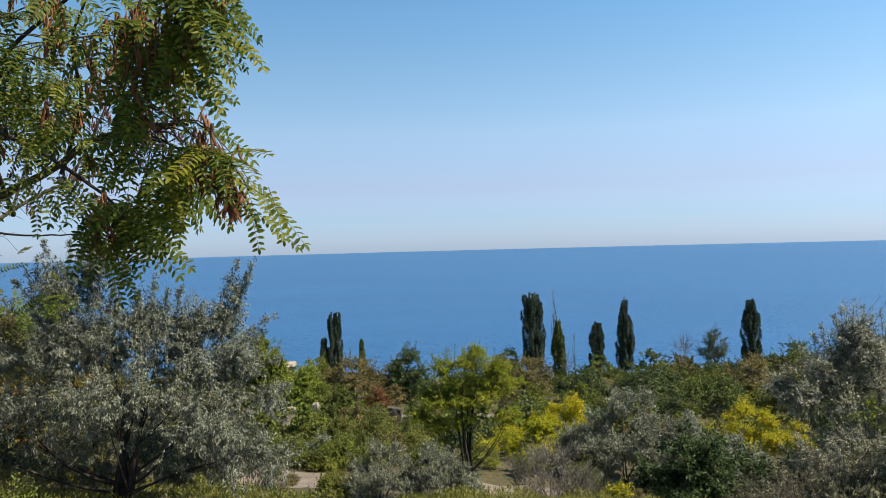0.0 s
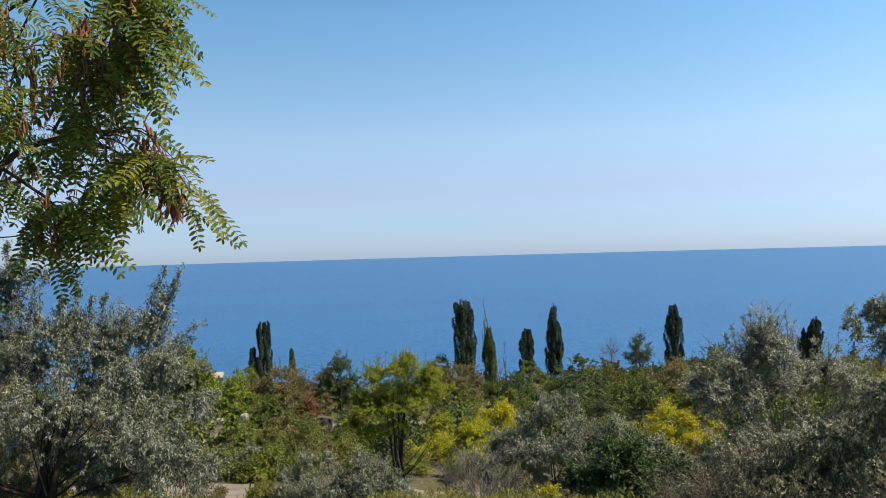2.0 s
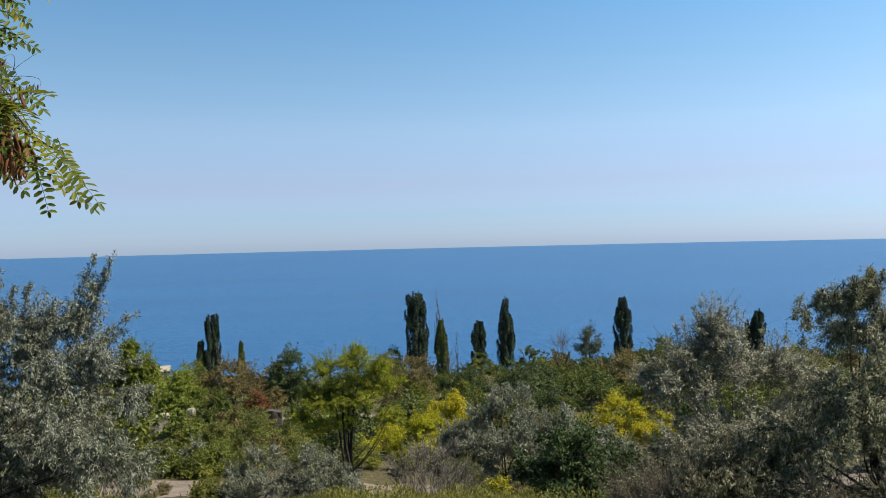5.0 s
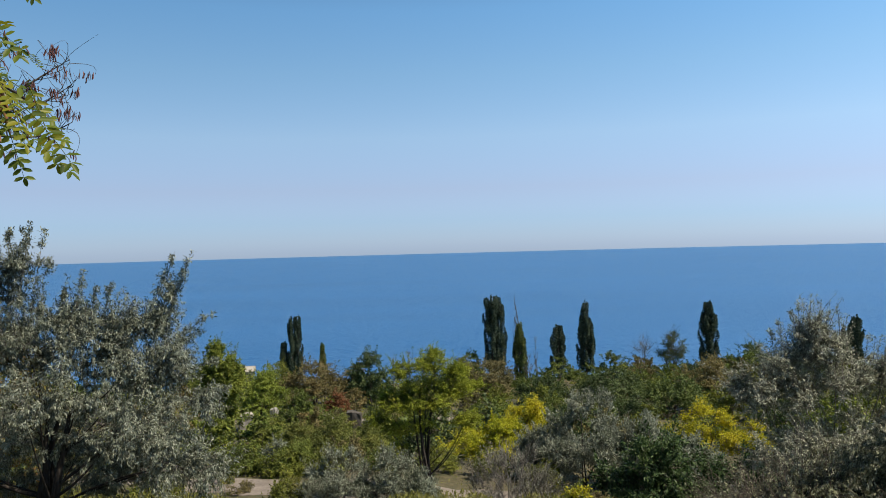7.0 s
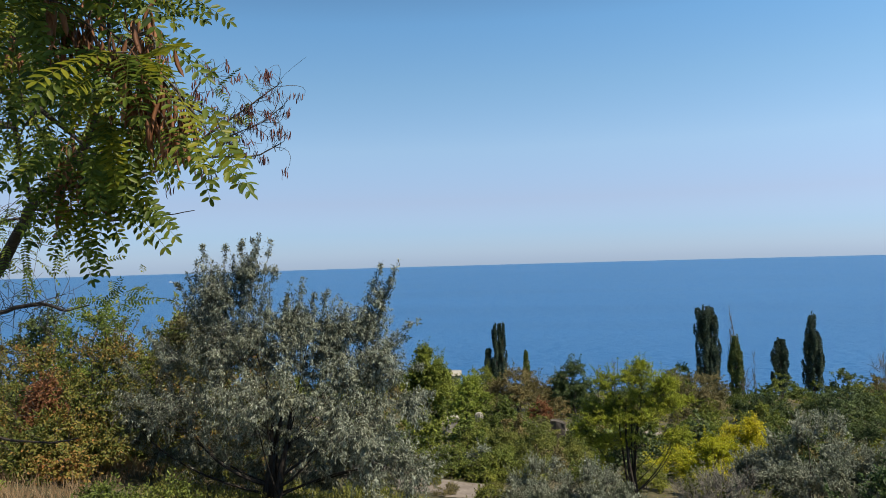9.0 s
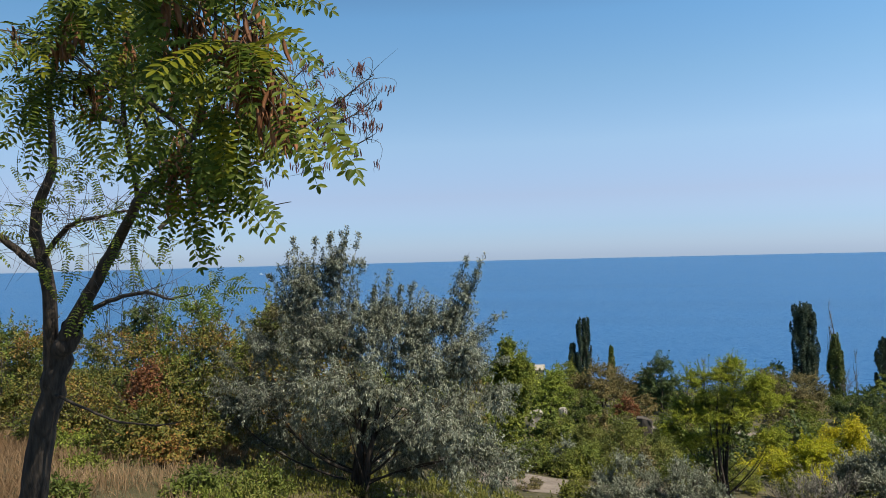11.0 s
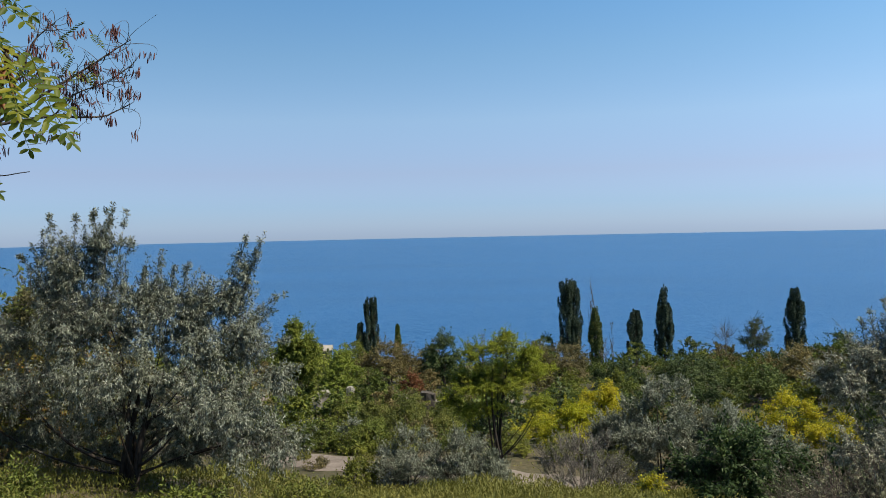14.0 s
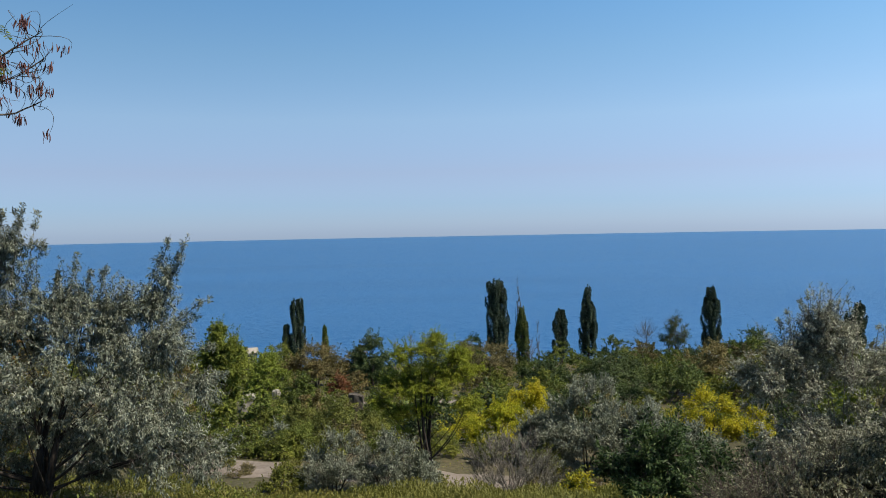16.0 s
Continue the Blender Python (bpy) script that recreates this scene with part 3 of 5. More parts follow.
FAR = [("dark", 11.3, 150, 19.5, 5.2), ("dark", 63.6, 150, 17.4, 3.2), ("dgreen", 64.4, 140, 20.9, 8.5),
       ("ygreen", -17.6, 90, 26.9, 5.2), ("green", -24.5, 135, 21.0, 7.0), ("brown", -15.0, 115, 23.8, 9.0), ("dark", -6.2, 110, 25.5, 6.4),
       ("brown", -9.6, 124, 21.8, 5.0), ("brown", 8.0, 126, 21.6, 6.0), ("red", -9.4, 96, 22.5, 3.0), ("brown", 11.9, 118, 22.9, 8.4), ("dgreen", 29.6, 110, 21.4, 9.0),
       ("dgreen", 18.4, 105, 20.6, 8.0), ("dgreen", 25.8, 100, 23.0, 7.6), ("dgreen", 31.6, 90, 24.2, 8.0), ("brownyel", 37.4, 95, 25.4, 6.6), ("brown", 34.6, 80, 25.6, 4.6),
       ("green", -11.0, 75, 26.8, 4.6), ("ygreen", -1.2, 74, 26.0, 4.6), ("green", 9.0, 85, 23.4, 5.0), ("ygreen", 9.4, 76, 24.2, 5.0), ("green", 1.4, 70, 24.4, 3.8), ("green", 15.6, 86, 23.0, 5.5),
       ("ygreen", -30.0, 142, 15.8, 8.0), ("dgreen", -37.0, 146, 15.6, 8.0), ("dgreen", 3.0, 128, 18.5, 9.0), ("green", 20.0, 122, 18.5, 8.0), ("dgreen", 44.0, 118, 19.6, 10.0), ("dgreen", 25.4, 86, 22.9, 5.2),
       ("brown", 52.0, 110, 20.5, 9.0), ("silver", -7.9, 46, 29.0, 1.9), ("ygreen", 6.2, 28, 31.4, 1.2)]
protos = []
for i, (k, x, y, top, w) in enumerate(FAR):
    ob = slope_tree(k, x, y, top, w, 100 + i)
    protos.append((ob, x, y, top - float(ground_z(x, y)), w))

# nearer trees and bushes, each with its own habit
def habit(name, label, x, y, top, w, mat_, n, leaf, seed, crowns=None, **kw):
    h = top - float(ground_z(x, y)) + kw.get("sink", 0.1)
    return tree(name, label, x, y, h, crowns or dome(h, w, 0.06), mat_, n, leaf, seed, **kw)


habit("tree", "tall dense green tree with a pointed crown", -17.5, 70, 32.5, 5.0, L_GREEN, 38000, (0.17, 0.12), 198, trunk_r=0.14, limbs=18, twigs=2600, n_clump=210, clump=0.60, layer=0.8, stems=2,
      crowns=[(0, 0, 4.2, 2.5, 2.3, 3.4), (-0.9, 0, 6.0, 1.6, 1.5, 2.2), (1.0, 0, 6.2, 1.6, 1.5, 2.0), (0.1, 0, 7.6, 1.8, 1.5, 1.5), (-0.1, 0, 9.0, 0.9, 0.8, 0.9), (0.0, 0, 9.8, 0.35, 0.35, 0.5), (-1.3, 0, 7.0, 0.6, 0.6, 0.8)])
habit("tree", "bright green young tree with several thin dark stems", 1.1, 36, 35.4, 4.7, L_BRIGHT, 56000, (0.075, 0.04), 201, layer=0.5,
      crowns=[(0, 0, 4.5, 1.5, 1.4, 1.0), (-1.6, 0, 4.3, 1.0, 1.1, 0.8), (1.7, 0.2, 4.8, 0.9, 1.0, 0.75), (0.2, -0.2, 6.0, 0.9, 0.9, 0.65), (-1.0, 0.2, 5.6, 0.9, 0.9, 0.7), (1.2, 0.2, 5.6, 0.85, 0.9, 0.6), (0.35, 0, 6.5, 0.4, 0.4, 0.4),
              (-1.4, 0, 3.1, 0.8, 0.8, 0.45), (-2.3, 0, 3.6, 0.6, 0.7, 0.5), (1.8, 0, 3.4, 0.7, 0.7, 0.5), (-0.3, 0, 3.3, 0.9, 0.9, 0.5), (-1.3, 0, 2.2, 0.7, 0.7, 0.4)],
      trunk_r=0.085, limbs=24, twigs=3600, n_clump=200, clump=0.38, droop=0.1, up=0.3, bark=BARK_DARK, stems=7, split_limbs=True, order=0.35)
habit("tree", "bushy tree turning bright yellow", 7.3, 49, 30.2, 4.8, L_GOLD, 26000, (0.12, 0.06), 202, order=0.35, layer=0.5, trunk_r=0.09, limbs=14, twigs=1900, n_clump=80, clump=0.42, stems=3)
habit("tree", "yellow-green feathery tree beside a golden one", 5.3, 47, 29.6, 6.4, L_YELLOW, 32000, (0.12, 0.06), 199, order=0.35, layer=0.45, trunk_r=0.09, limbs=14, twigs=2200, n_clump=100, clump=0.44, stems=3)
habit("tree", "bushy tree turning golden yellow", 16.9, 43, 30.9, 4.6, L_GOLD, 20000, (0.11, 0.06), 203, order=0.35, layer=0.5, trunk_r=0.09, limbs=12, twigs=1500, n_clump=60, clump=0.40, stems=3)
habit("tree", "thin airy tree with sparse leaves on bare limbs", 52.1, 150, 22.2, 6.6, L_DARK, 9000, (0.16, 0.10), 197, trunk_r=0.15, limbs=26, twigs=1300, n_clump=90, clump=0.85, layer=0.8, stems=3, twig_r=0.02,
      crowns=[(0.3, 0, 7.2, 2.7, 2.2, 2.5), (-0.9, 0, 5.0, 2.6, 2.0, 1.7), (1.6, 0, 5.2, 1.9, 1.8, 1.6)])
# feathery trees between the two tracks
for i, (x, y, top, w, mat_) in enumerate([(-11.6, 62, 26.9, 4.4, L_FEATHER), (-5.6, 55, 28.6, 5.4, L_FEATHER), (-3.2, 58, 27.7, 3.6, L_FEATHER), (-8.4, 56, 27.6, 4.2, L_FEATHER), (-6.4, 43.5, 29.3, 3.6, L_YGREEN), (-9.6, 50, 27.4, 3.6, L_FEATHER), (-2.4, 49, 28.2, 3.8, L_FEATHER)]):
    habit("tree", "feathery olive green tree with thin dark stems", x, y, top, w, mat_, 17000, (0.12, 0.055), 190 + i, layer=0.35, trunk_r=0.06, limbs=16, twigs=1300, n_clump=60, clump=0.42, droop=0.05, bark=BARK_DARK, stems=4, sparse=2)
habit("bush", "small golden yellow bush on the slope", 19.2, 42, 29.9, 2.6, L_GOLD, 6000, (0.11, 0.07), 204, trunk_r=0.06, limbs=10, twigs=500, n_clump=40, clump=0.34, stems=3, category="bush")
for i, (x, y, top, w) in enumerate([(-3.1, 34, 31.3, 3.2), (-0.9, 33.2, 31.3, 3.2), (0.5, 33.0, 30.4, 1.8)]):
    habit("bush", "silvery grey bush with upright shoots", x, y, top, w, L_SILVER, 15000, (0.12, 0.032), 210 + i, trunk_r=0.05, limbs=12, twigs=1000, n_clump=90, clump=0.32,
          droop=-0.3, up=1.2, stems=4, category="bush", layer=1.1, shoots=0.3)
habit("bush", "grey bush with many bare pale twigs", 4.1, 29, 32.4, 4.0, L_GREY, 7000, (0.085, 0.022), 220, layer=1.2, trunk_r=0.05, limbs=60, twigs=1300, n_clump=90, clump=0.32,
      droop=-0.2, up=0.9, stems=7, bark=BARK_PALE, twig_bark=BARK_GREY, category="bush", twig_r=0.011, split_limbs=True, shoots=0.7)
for i, (x, y, top, w) in enumerate([(9.0, 38, 32.6, 4.8), (11.4, 37, 31.3, 4.0), (13.2, 36, 30.5, 3.2), (6.9, 39, 30.4, 2.6)]):
    habit("tree", "grey-green olive bush with upright shoots", x, y, top, w, L_SILVER, 30000, (0.14, 0.042), 230 + i, trunk_r=0.05, limbs=14, twigs=1500, n_clump=120, clump=0.40, layer=1.2,
          droop=-0.3, up=1.4, stems=4, shoots=0.45)
habit("bush", "dark glossy green bush with feathery leaves", 7.9, 23, 34.3, 4.2, L_AIL, 17000, (0.15, 0.055), 240, trunk_r=0.06, limbs=16, twigs=900, n_clump=90, clump=0.40,
      droop=0.25, up=0.2, stems=4, category="bush", split_limbs=True)
habit("bush", "dark glossy green bush with feathery leaves", 10.2, 21.5, 34.2, 3.6, L_AIL, 13000, (0.15, 0.055), 241, trunk_r=0.06, limbs=12, twigs=700, n_clump=70, clump=0.38,
      droop=0.25, up=0.2, stems=4, category="bush")
habit("bush", "small yellow-green bush at the brow", 6.3, 27.5, 31.4, 1.3, L_GOLD, 2200, (0.09, 0.055), 242, trunk_r=0.04, limbs=8, twigs=300, n_clump=30, clump=0.25, stems=3, category="bush")

# silver oleasters close to the camera
def hanging(rng, a, b, c, n, drop):
    """Leafy shoots that hang from a bough arching from a over b to c."""
    out = []
    for t in np.linspace(0.15, 1, n):
        p = np.array(a) * (1 - t) ** 2 + 2 * np.array(b) * t * (1 - t) + np.array(c) * t ** 2 + rng.normal(0, 0.06, 3)
        out.append((*p, p[0] - 0.1 + rng.normal(0, 0.08), p[1] + rng.normal(0, 0.08), p[2] - drop * rng.uniform(0.5, 1.2)))
    return out


habit("olive_tree", "large silver-leaved oleaster standing on the bank", -5.6, 13.2, 40.5, 6.4, L_OLIVE, 190000, (0.064, 0.017), 251,
      crowns=[(0, 0, 2.1, 2.2, 1.6, 1.2), (0.3, 0, 2.8, 1.4, 1.1, 0.7), (1.45, 0.2, 2.55, 1.0, 1.0, 0.75), (2.25, 0, 1.75, 0.8, 0.9, 0.75), (2.55, 0, 0.95, 0.6, 0.7, 0.5), (-1.0, 0, 2.9, 0.8, 0.8, 0.6), (-2.3, 0, 1.9, 0.7, 0.7, 0.5),
              (-2.8, -0.1, 1.5, 0.6, 0.7, 0.5), (-0.6, 0, 3.5, 0.75, 0.6, 0.6), (-0.45, 0, 4.0, 0.4, 0.3, 0.45), (-1.3, 0, 3.5, 0.5, 0.4, 0.5), (-0.9, -0.2, 3.8, 0.45, 0.3, 0.4), (-0.5, -0.3, 3.0, 0.8, 0.5, 0.4), (1.75, 0.2, 3.2, 0.35, 0.35, 0.35), (0.8, 0.1, 3.2, 0.5, 0.5, 0.35),
              (0.1, -0.9, 2.15, 1.5, 0.7, 0.4), (1.6, -0.8, 1.6, 0.9, 0.8, 0.6), (-1.4, -0.6, 1.85, 0.9, 0.7, 0.4), (0.3, 1.2, 1.3, 2.1, 0.8, 0.8), (2.3, -0.4, 0.8, 0.7, 0.8, 0.5), (0.2, 0.9, 0.8, 1.8, 0.6, 0.4), (0, 0.4, 0.55, 1.7, 0.6, 0.35), (-1.9, 0.3, 0.75, 1.0, 0.7, 0.5), (1.4, 0.8, 0.5, 1.4, 0.6, 0.4), (1.3, 0.1, 0.9, 0.9, 0.6, 0.4), (-1.0, 0.0, 1.1, 0.8, 0.5, 0.4),
              (-0.3, 0, 4.3, 0.26, 0.26, 0.4), (-1.15, 0, 4.05, 0.32, 0.3, 0.4), (-0.8, 0, 3.2, 0.8, 0.7, 0.45), (0.3, 0, 3.35, 0.6, 0.5, 0.4), (1.2, 0.1, 2.95, 0.6, 0.6, 0.4), (2.0, 0.2, 3.65, 0.26, 0.26, 0.4), (2.05, 0.1, 2.6, 0.6, 0.6, 0.5), (0.9, 0, 3.05, 0.8, 0.6, 0.45), (1.3, 0, 3.3, 0.4, 0.4, 0.35), (-1.7, 0, 2.7, 0.6, 0.6, 0.5)],
      wisps=[(-0.5, 0, 3.7, -0.47, 0, 4.85), (-0.4, 0.1, 3.8, -0.29, 0.1, 4.9), (-0.3, -0.1, 3.7, -0.08, -0.1, 4.93), (-0.15, 0, 3.6, 0.09, 0, 4.84), (-0.6, 0.1, 3.7, -0.68, 0.1, 4.6), (-0.2, 0.1, 3.5, 0.2, 0.1, 4.45),
             (-1.2, 0, 3.6, -1.24, 0, 4.83), (-1.0, 0.1, 3.6, -0.86, 0.1, 4.78), (-1.3, 0, 3.5, -1.60, 0, 4.34), (-1.2, 0, 3.4, -1.8, 0, 4.1), (-1.25, 0.1, 3.6, -1.42, 0.1, 4.5), (-0.7, 0, 3.6, -0.98, 0, 4.4),
             (0.5, 0, 3.2, 0.72, 0, 4.15), (0.8, 0, 3.2, 0.92, 0, 3.9), (1.0, 0, 3.0, 1.17, 0, 3.95), (0.25, 0, 3.2, 0.4, 0, 3.85),
             (1.7, 0.2, 3.0, 2.16, 0.2, 4.47), (1.8, 0.2, 3.0, 2.45, 0.2, 4.47), (1.9, 0.2, 3.0, 2.32, 0.2, 4.22), (1.6, 0.2, 3.0, 1.95, 0.2, 4.1), (1.75, 0.1, 3.0, 2.1, 0.1, 3.95), (1.95, 0.2, 2.9, 2.74, 0.2, 3.37), (1.9, 0.2, 2.8, 2.6, 0.2, 3.12),
             (2.2, 0.1, 2.4, 2.85, 0.1, 2.6), (2.5, 0, 2.0, 3.05, 0, 2.15), (-2.4, 0, 2.2, -3.1, 0, 2.75), (-2.0, 0, 2.5, -2.4, 0, 3.2)],
      trunk_r=0.095, limbs=24, twigs=6000, n_clump=500, clump=0.25, droop=1.1, up=0.5, bark=BARK_DARK, stems=4, split_limbs=True, twig_r=0.0035, shoots=0.22, order=0.55, flat=0.3, layer=1.0, wisp_leaves=480, twig_bark=BARK_GREY)
habit("olive_tree", "silver-leaved oleaster with thin twiggy top", 7.85, 13.3, 38.7, 4.0, L_OLIVE_G, 88000, (0.058, 0.016), 252,
      crowns=[(-0.4, 0, 3.7, 0.5, 0.5, 0.5), (-0.9, 0, 3.3, 0.55, 0.5, 0.4), (0.0, 0, 3.5, 0.5, 0.5, 0.4), (-1.4, 0, 2.9, 0.5, 0.6, 0.4), (-0.5, 0, 2.9, 0.9, 0.8, 0.5), (0.6, 0, 3.0, 0.7, 0.7, 0.45), (1.3, 0, 2.9, 0.8, 0.8, 0.5),
              (0.2, -0.3, 2.1, 1.3, 0.9, 0.5), (-0.9, -0.3, 1.9, 0.8, 0.8, 0.5), (1.2, -0.3, 2.0, 1.0, 0.9, 0.6), (0, -0.8, 1.2, 1.4, 0.8, 0.5), (-1.2, -0.5, 1.0, 0.9, 0.8, 0.5)],
      wisps=[(-0.5, 0, 3.4, -0.4, 0, 4.55), (-0.55, 0.1, 3.5, -0.58, 0.1, 4.42), (-0.6, 0, 3.4, -0.76, 0, 4.3), (-0.3, 0, 3.5, -0.22, 0, 4.42), (0, 0, 3.3, 0.05, 0, 4.36), (0.1, 0.1, 3.3, 0.24, 0.1, 4.1), (-0.8, 0, 3.2, -1.0, 0, 4.12),
             (-1.0, 0, 3.0, -1.35, 0, 3.72), (0.5, 0, 3.0, 0.6, 0, 3.8), (-1.3, 0, 2.8, -1.65, 0, 3.3), (0.9, 0, 3.0, 1.08, 0, 3.65), (-0.9, 0.1, 3.2, -1.08, 0.1, 3.95), (1.3, 0, 3.0, 1.5, 0, 3.6), (-0.15, 0, 3.6, -0.08, 0, 4.3), (-1.4, 0, 2.6, -1.75, 0, 2.9)],
      trunk_r=0.10, limbs=40, twigs=3600, n_clump=170, clump=0.30, droop=0.6, up=0.6, bark=BARK_GREY, stems=4, split_limbs=True, twig_r=0.006, shoots=0.12, layer=1.0, order=0.65, flat=0.2)
rng = np.random.default_rng(55)
ARCS = [((-0.3, 0, 3.5), (-0.9, 0, 4.55), (-1.65, 0, 3.8), 16, 0.5), ((-0.2, 0, 3.6), (-0.6, -0.1, 4.8), (-1.05, -0.1, 4.0), 14, 0.5), ((0, 0, 3.6), (0.0, -0.2, 4.7), (0.6, -0.3, 3.9), 14, 0.6), ((0, -0.3, 3.0), (-0.8, -0.8, 3.8), (-1.6, -1.0, 2.8), 18, 0.6),
        ((-0.5, -0.5, 2.2), (-1.3, -1.0, 2.9), (-2.2, -1.2, 1.9), 18, 0.6), ((0.3, -0.5, 2.6), (0.5, -1.2, 3.3), (0.9, -1.6, 2.3), 16, 0.6), ((-0.2, 0, 3.7), (-0.3, 0.1, 4.75), (-0.5, 0.1, 4.2), 12, 0.4)]
habit("olive_tree", "weeping oleaster with pale green drooping shoots", 9.4, 11.0, 38.95, 4.4, L_WEEP, 112000, (0.062, 0.017), 253,
      crowns=[(-0.6, 0, 3.4, 0.6, 0.7, 0.5), (0.1, 0, 3.7, 0.6, 0.6, 0.4), (0.8, 0, 3.1, 1.1, 1.1, 0.8), (-0.8, -0.3, 2.2, 1.1, 1.1, 0.7), (0.8, -0.4, 2.0, 1.3, 1.1, 0.8), (-1.9, 0.2, 1.6, 0.9, 0.9, 0.6), (-2.7, 0.3, 1.2, 0.9, 0.9, 0.5)],
      wisps=[q for arc in ARCS for q in hanging(rng, *arc)], wisp_leaves=330,
      trunk_r=0.11, limbs=28, twigs=2800, n_clump=170, clump=0.36, droop=1.1, up=-0.1, bark=BARK_DARK, stems=3, split_limbs=True, twig_r=0.004, shoots=0.0, order=0.35, flat=0.4)

habit("bush", "low oleaster bush with drooping silver leaves", 8.6, 9.4, 37.3, 4.0, L_WEEP, 17000, (0.06, 0.014), 254, trunk_r=0.05, limbs=24, twigs=2600, n_clump=120, clump=0.34,
      droop=0.8, up=0.1, bark=BARK, stems=4, category="bush", split_limbs=True, twig_r=0.005, order=0.65, flat=0.2)
habit("bush", "twiggy oleaster bush with few silver leaves", 6.3, 11.6, 36.7, 3.0, L_WEEP, 11000, (0.06, 0.014), 255, trunk_r=0.05, limbs=24, twigs=2800, n_clump=110, clump=0.34,
      droop=0.6, up=0.3, bark=BARK, stems=5, category="bush", split_limbs=True, twig_r=0.005, order=0.65, flat=0.2, shoots=0.3)

# shrubs on the bank beyond the acacia
for i, (x, y, top, w, mat_, label) in enumerate([
        (-9.6, 13.8, 39.0, 3.0, L_SHRUB, "tangled shrub with green and rusty autumn leaves"), (-13.2, 15.4, 38.6, 3.8, L_SHRUB, "tangled shrub with green and rusty autumn leaves"),
        (-16.5, 15.0, 38.6, 3.8, L_SHRUB, "tangled shrub with green and rusty autumn leaves"), (-9.2, 12.2, 37.6, 2.4, L_SHRUB, "low yellow-green shrub on the dry bank"),
        (-11.6, 12.4, 37.7, 2.0, L_SHRUB, "low yellow-green shrub on the dry bank"), (-9.9, 12.6, 38.2, 0.9, L_RED, "low shrub with rust red leaves on the dry bank"), (-8.3, 16.2, 39.0, 3.2, L_SHRUB, "tangled shrub with green and rusty autumn leaves"), (-9.9, 17.4, 39.3, 3.4, L_BROWN, "browning shrub behind the oleaster"), (-11.6, 16.2, 39.4, 3.0, L_GREEN, "green shrub behind the dry bank"), (-14.4, 12.0, 37.0, 2.4, L_BROWN, "low browning shrub on the dry bank")]):
    habit("shrub", label, x, y, top, w, mat_, 22000 if w > 2 else 10000, (0.068, 0.036), 260 + i, trunk_r=0.035, limbs=12, twigs=1100, n_clump=80, clump=0.36, stems=5, category="shrub", sparse=2)
for i, (x, y, w) in enumerate([(-4.6, 9.0, 1.5), (-6.2, 9.6, 1.8), (-3.4, 9.8, 1.4), (-7.8, 8.6, 1.3), (-2.2, 11.5, 1.5), (-9.0, 10.2, 1.6)] + [(-10.4, 11.3, 2.0), (-9.4, 11.8, 2.0), (-7.0, 10.4, 1.9), (-6.3, 11.0, 1.9)]):
    habit("weed_clump", "leafy green weeds on the dry bank", x, y, float(ground_z(x, y)) + (0.55 if x > -4 else 0.28 if w < 1.9 else 0.45), w * (1 if x > -4 else 0.6), L_GREEN, 3500, (0.07, 0.03), 280 + i, trunk_r=0.015, limbs=8, twigs=320, n_clump=40, clump=0.2, stems=5, category="weeds", twig_r=0.003)
for i, (x, y, top, w, mat_, label) in enumerate([
        (-20.1, 24, 38.9, 5.4, L_DARK, "dark green tree behind the dry bank"), (-11.2, 19, 38.8, 2.6, L_FEATHER, "olive green tree behind the silver oleaster"), (-14.2, 24, 38.3, 5.4, L_GREEN, "green tree behind the silver oleaster"),
        (-24.5, 22, 38.0, 7.0, L_YGREEN, "yellow-green tree behind the dry bank"), (-31, 26, 37.6, 8.0, L_GREEN, "green tree behind the dry bank"), (-38, 30, 37.4, 9.0, L_BROWN, "browning tree behind the dry bank")]):
    habit("tree", label, x, y, top, w, mat_, 20000, (0.13, 0.08), 270 + i, trunk_r=0.09, limbs=14, twigs=1100, n_clump=90, clump=0.5, stems=3)

for i, (x, y, w, up_, mat_) in enumerate([(-5.4, 34.5, 2.4, 1.2, L_GREEN), (-4.2, 41.5, 2.4, 1.5, L_YGREEN), (-1.4, 41.5, 2.4, 1.4, L_GREEN), (1.6, 41.0, 2.6, 1.5, L_YGREEN),
                                          (4.2, 39.4, 2.4, 1.4, L_GREEN), (-6.8, 42.5, 2.8, 1.6, L_GREEN), (-9.6, 43.8, 3.0, 1.8, L_GREEN), (5.9, 33.0, 1.8, 1.1, L_BROWN), (-12.6, 39.0, 3.0, 1.7, L_GREEN), (6.6, 36.8, 1.8, 1.4, L_YGREEN)]):
    habit("bush", "low leafy bush beside the dirt track", x, y, float(ground_z(x, y)) + up_, w, mat_, 5200, (0.10, 0.06), 290 + i, trunk_r=0.03, limbs=10, twigs=460, n_clump=50, clump=0.28, stems=4, category="bush")

for i, (x, y, w, up_, mat_) in enumerate([(-8.3, 38.3, 1.5, 0.5, L_BROWN), (-6.0, 39.4, 1.2, 0.45, L_HERB), (-5.0, 37.3, 1.5, 0.55, L_BROWN), (-9.6, 40.2, 1.3, 0.5, L_HERB), (1.4, 34.6, 1.0, 0.4, L_HERB), (8.6, 33.2, 1.3, 0.6, L_BROWN)]):
    habit("weed_clump", "low dry weeds growing over the edge of the dirt track", x, y, float(ground_z(x, y)) + up_, w, mat_, 1800, (0.08, 0.035), 330 + i, trunk_r=0.012, limbs=8, twigs=300, n_clump=30, clump=0.18, stems=5, category="weeds", twig_r=0.004)

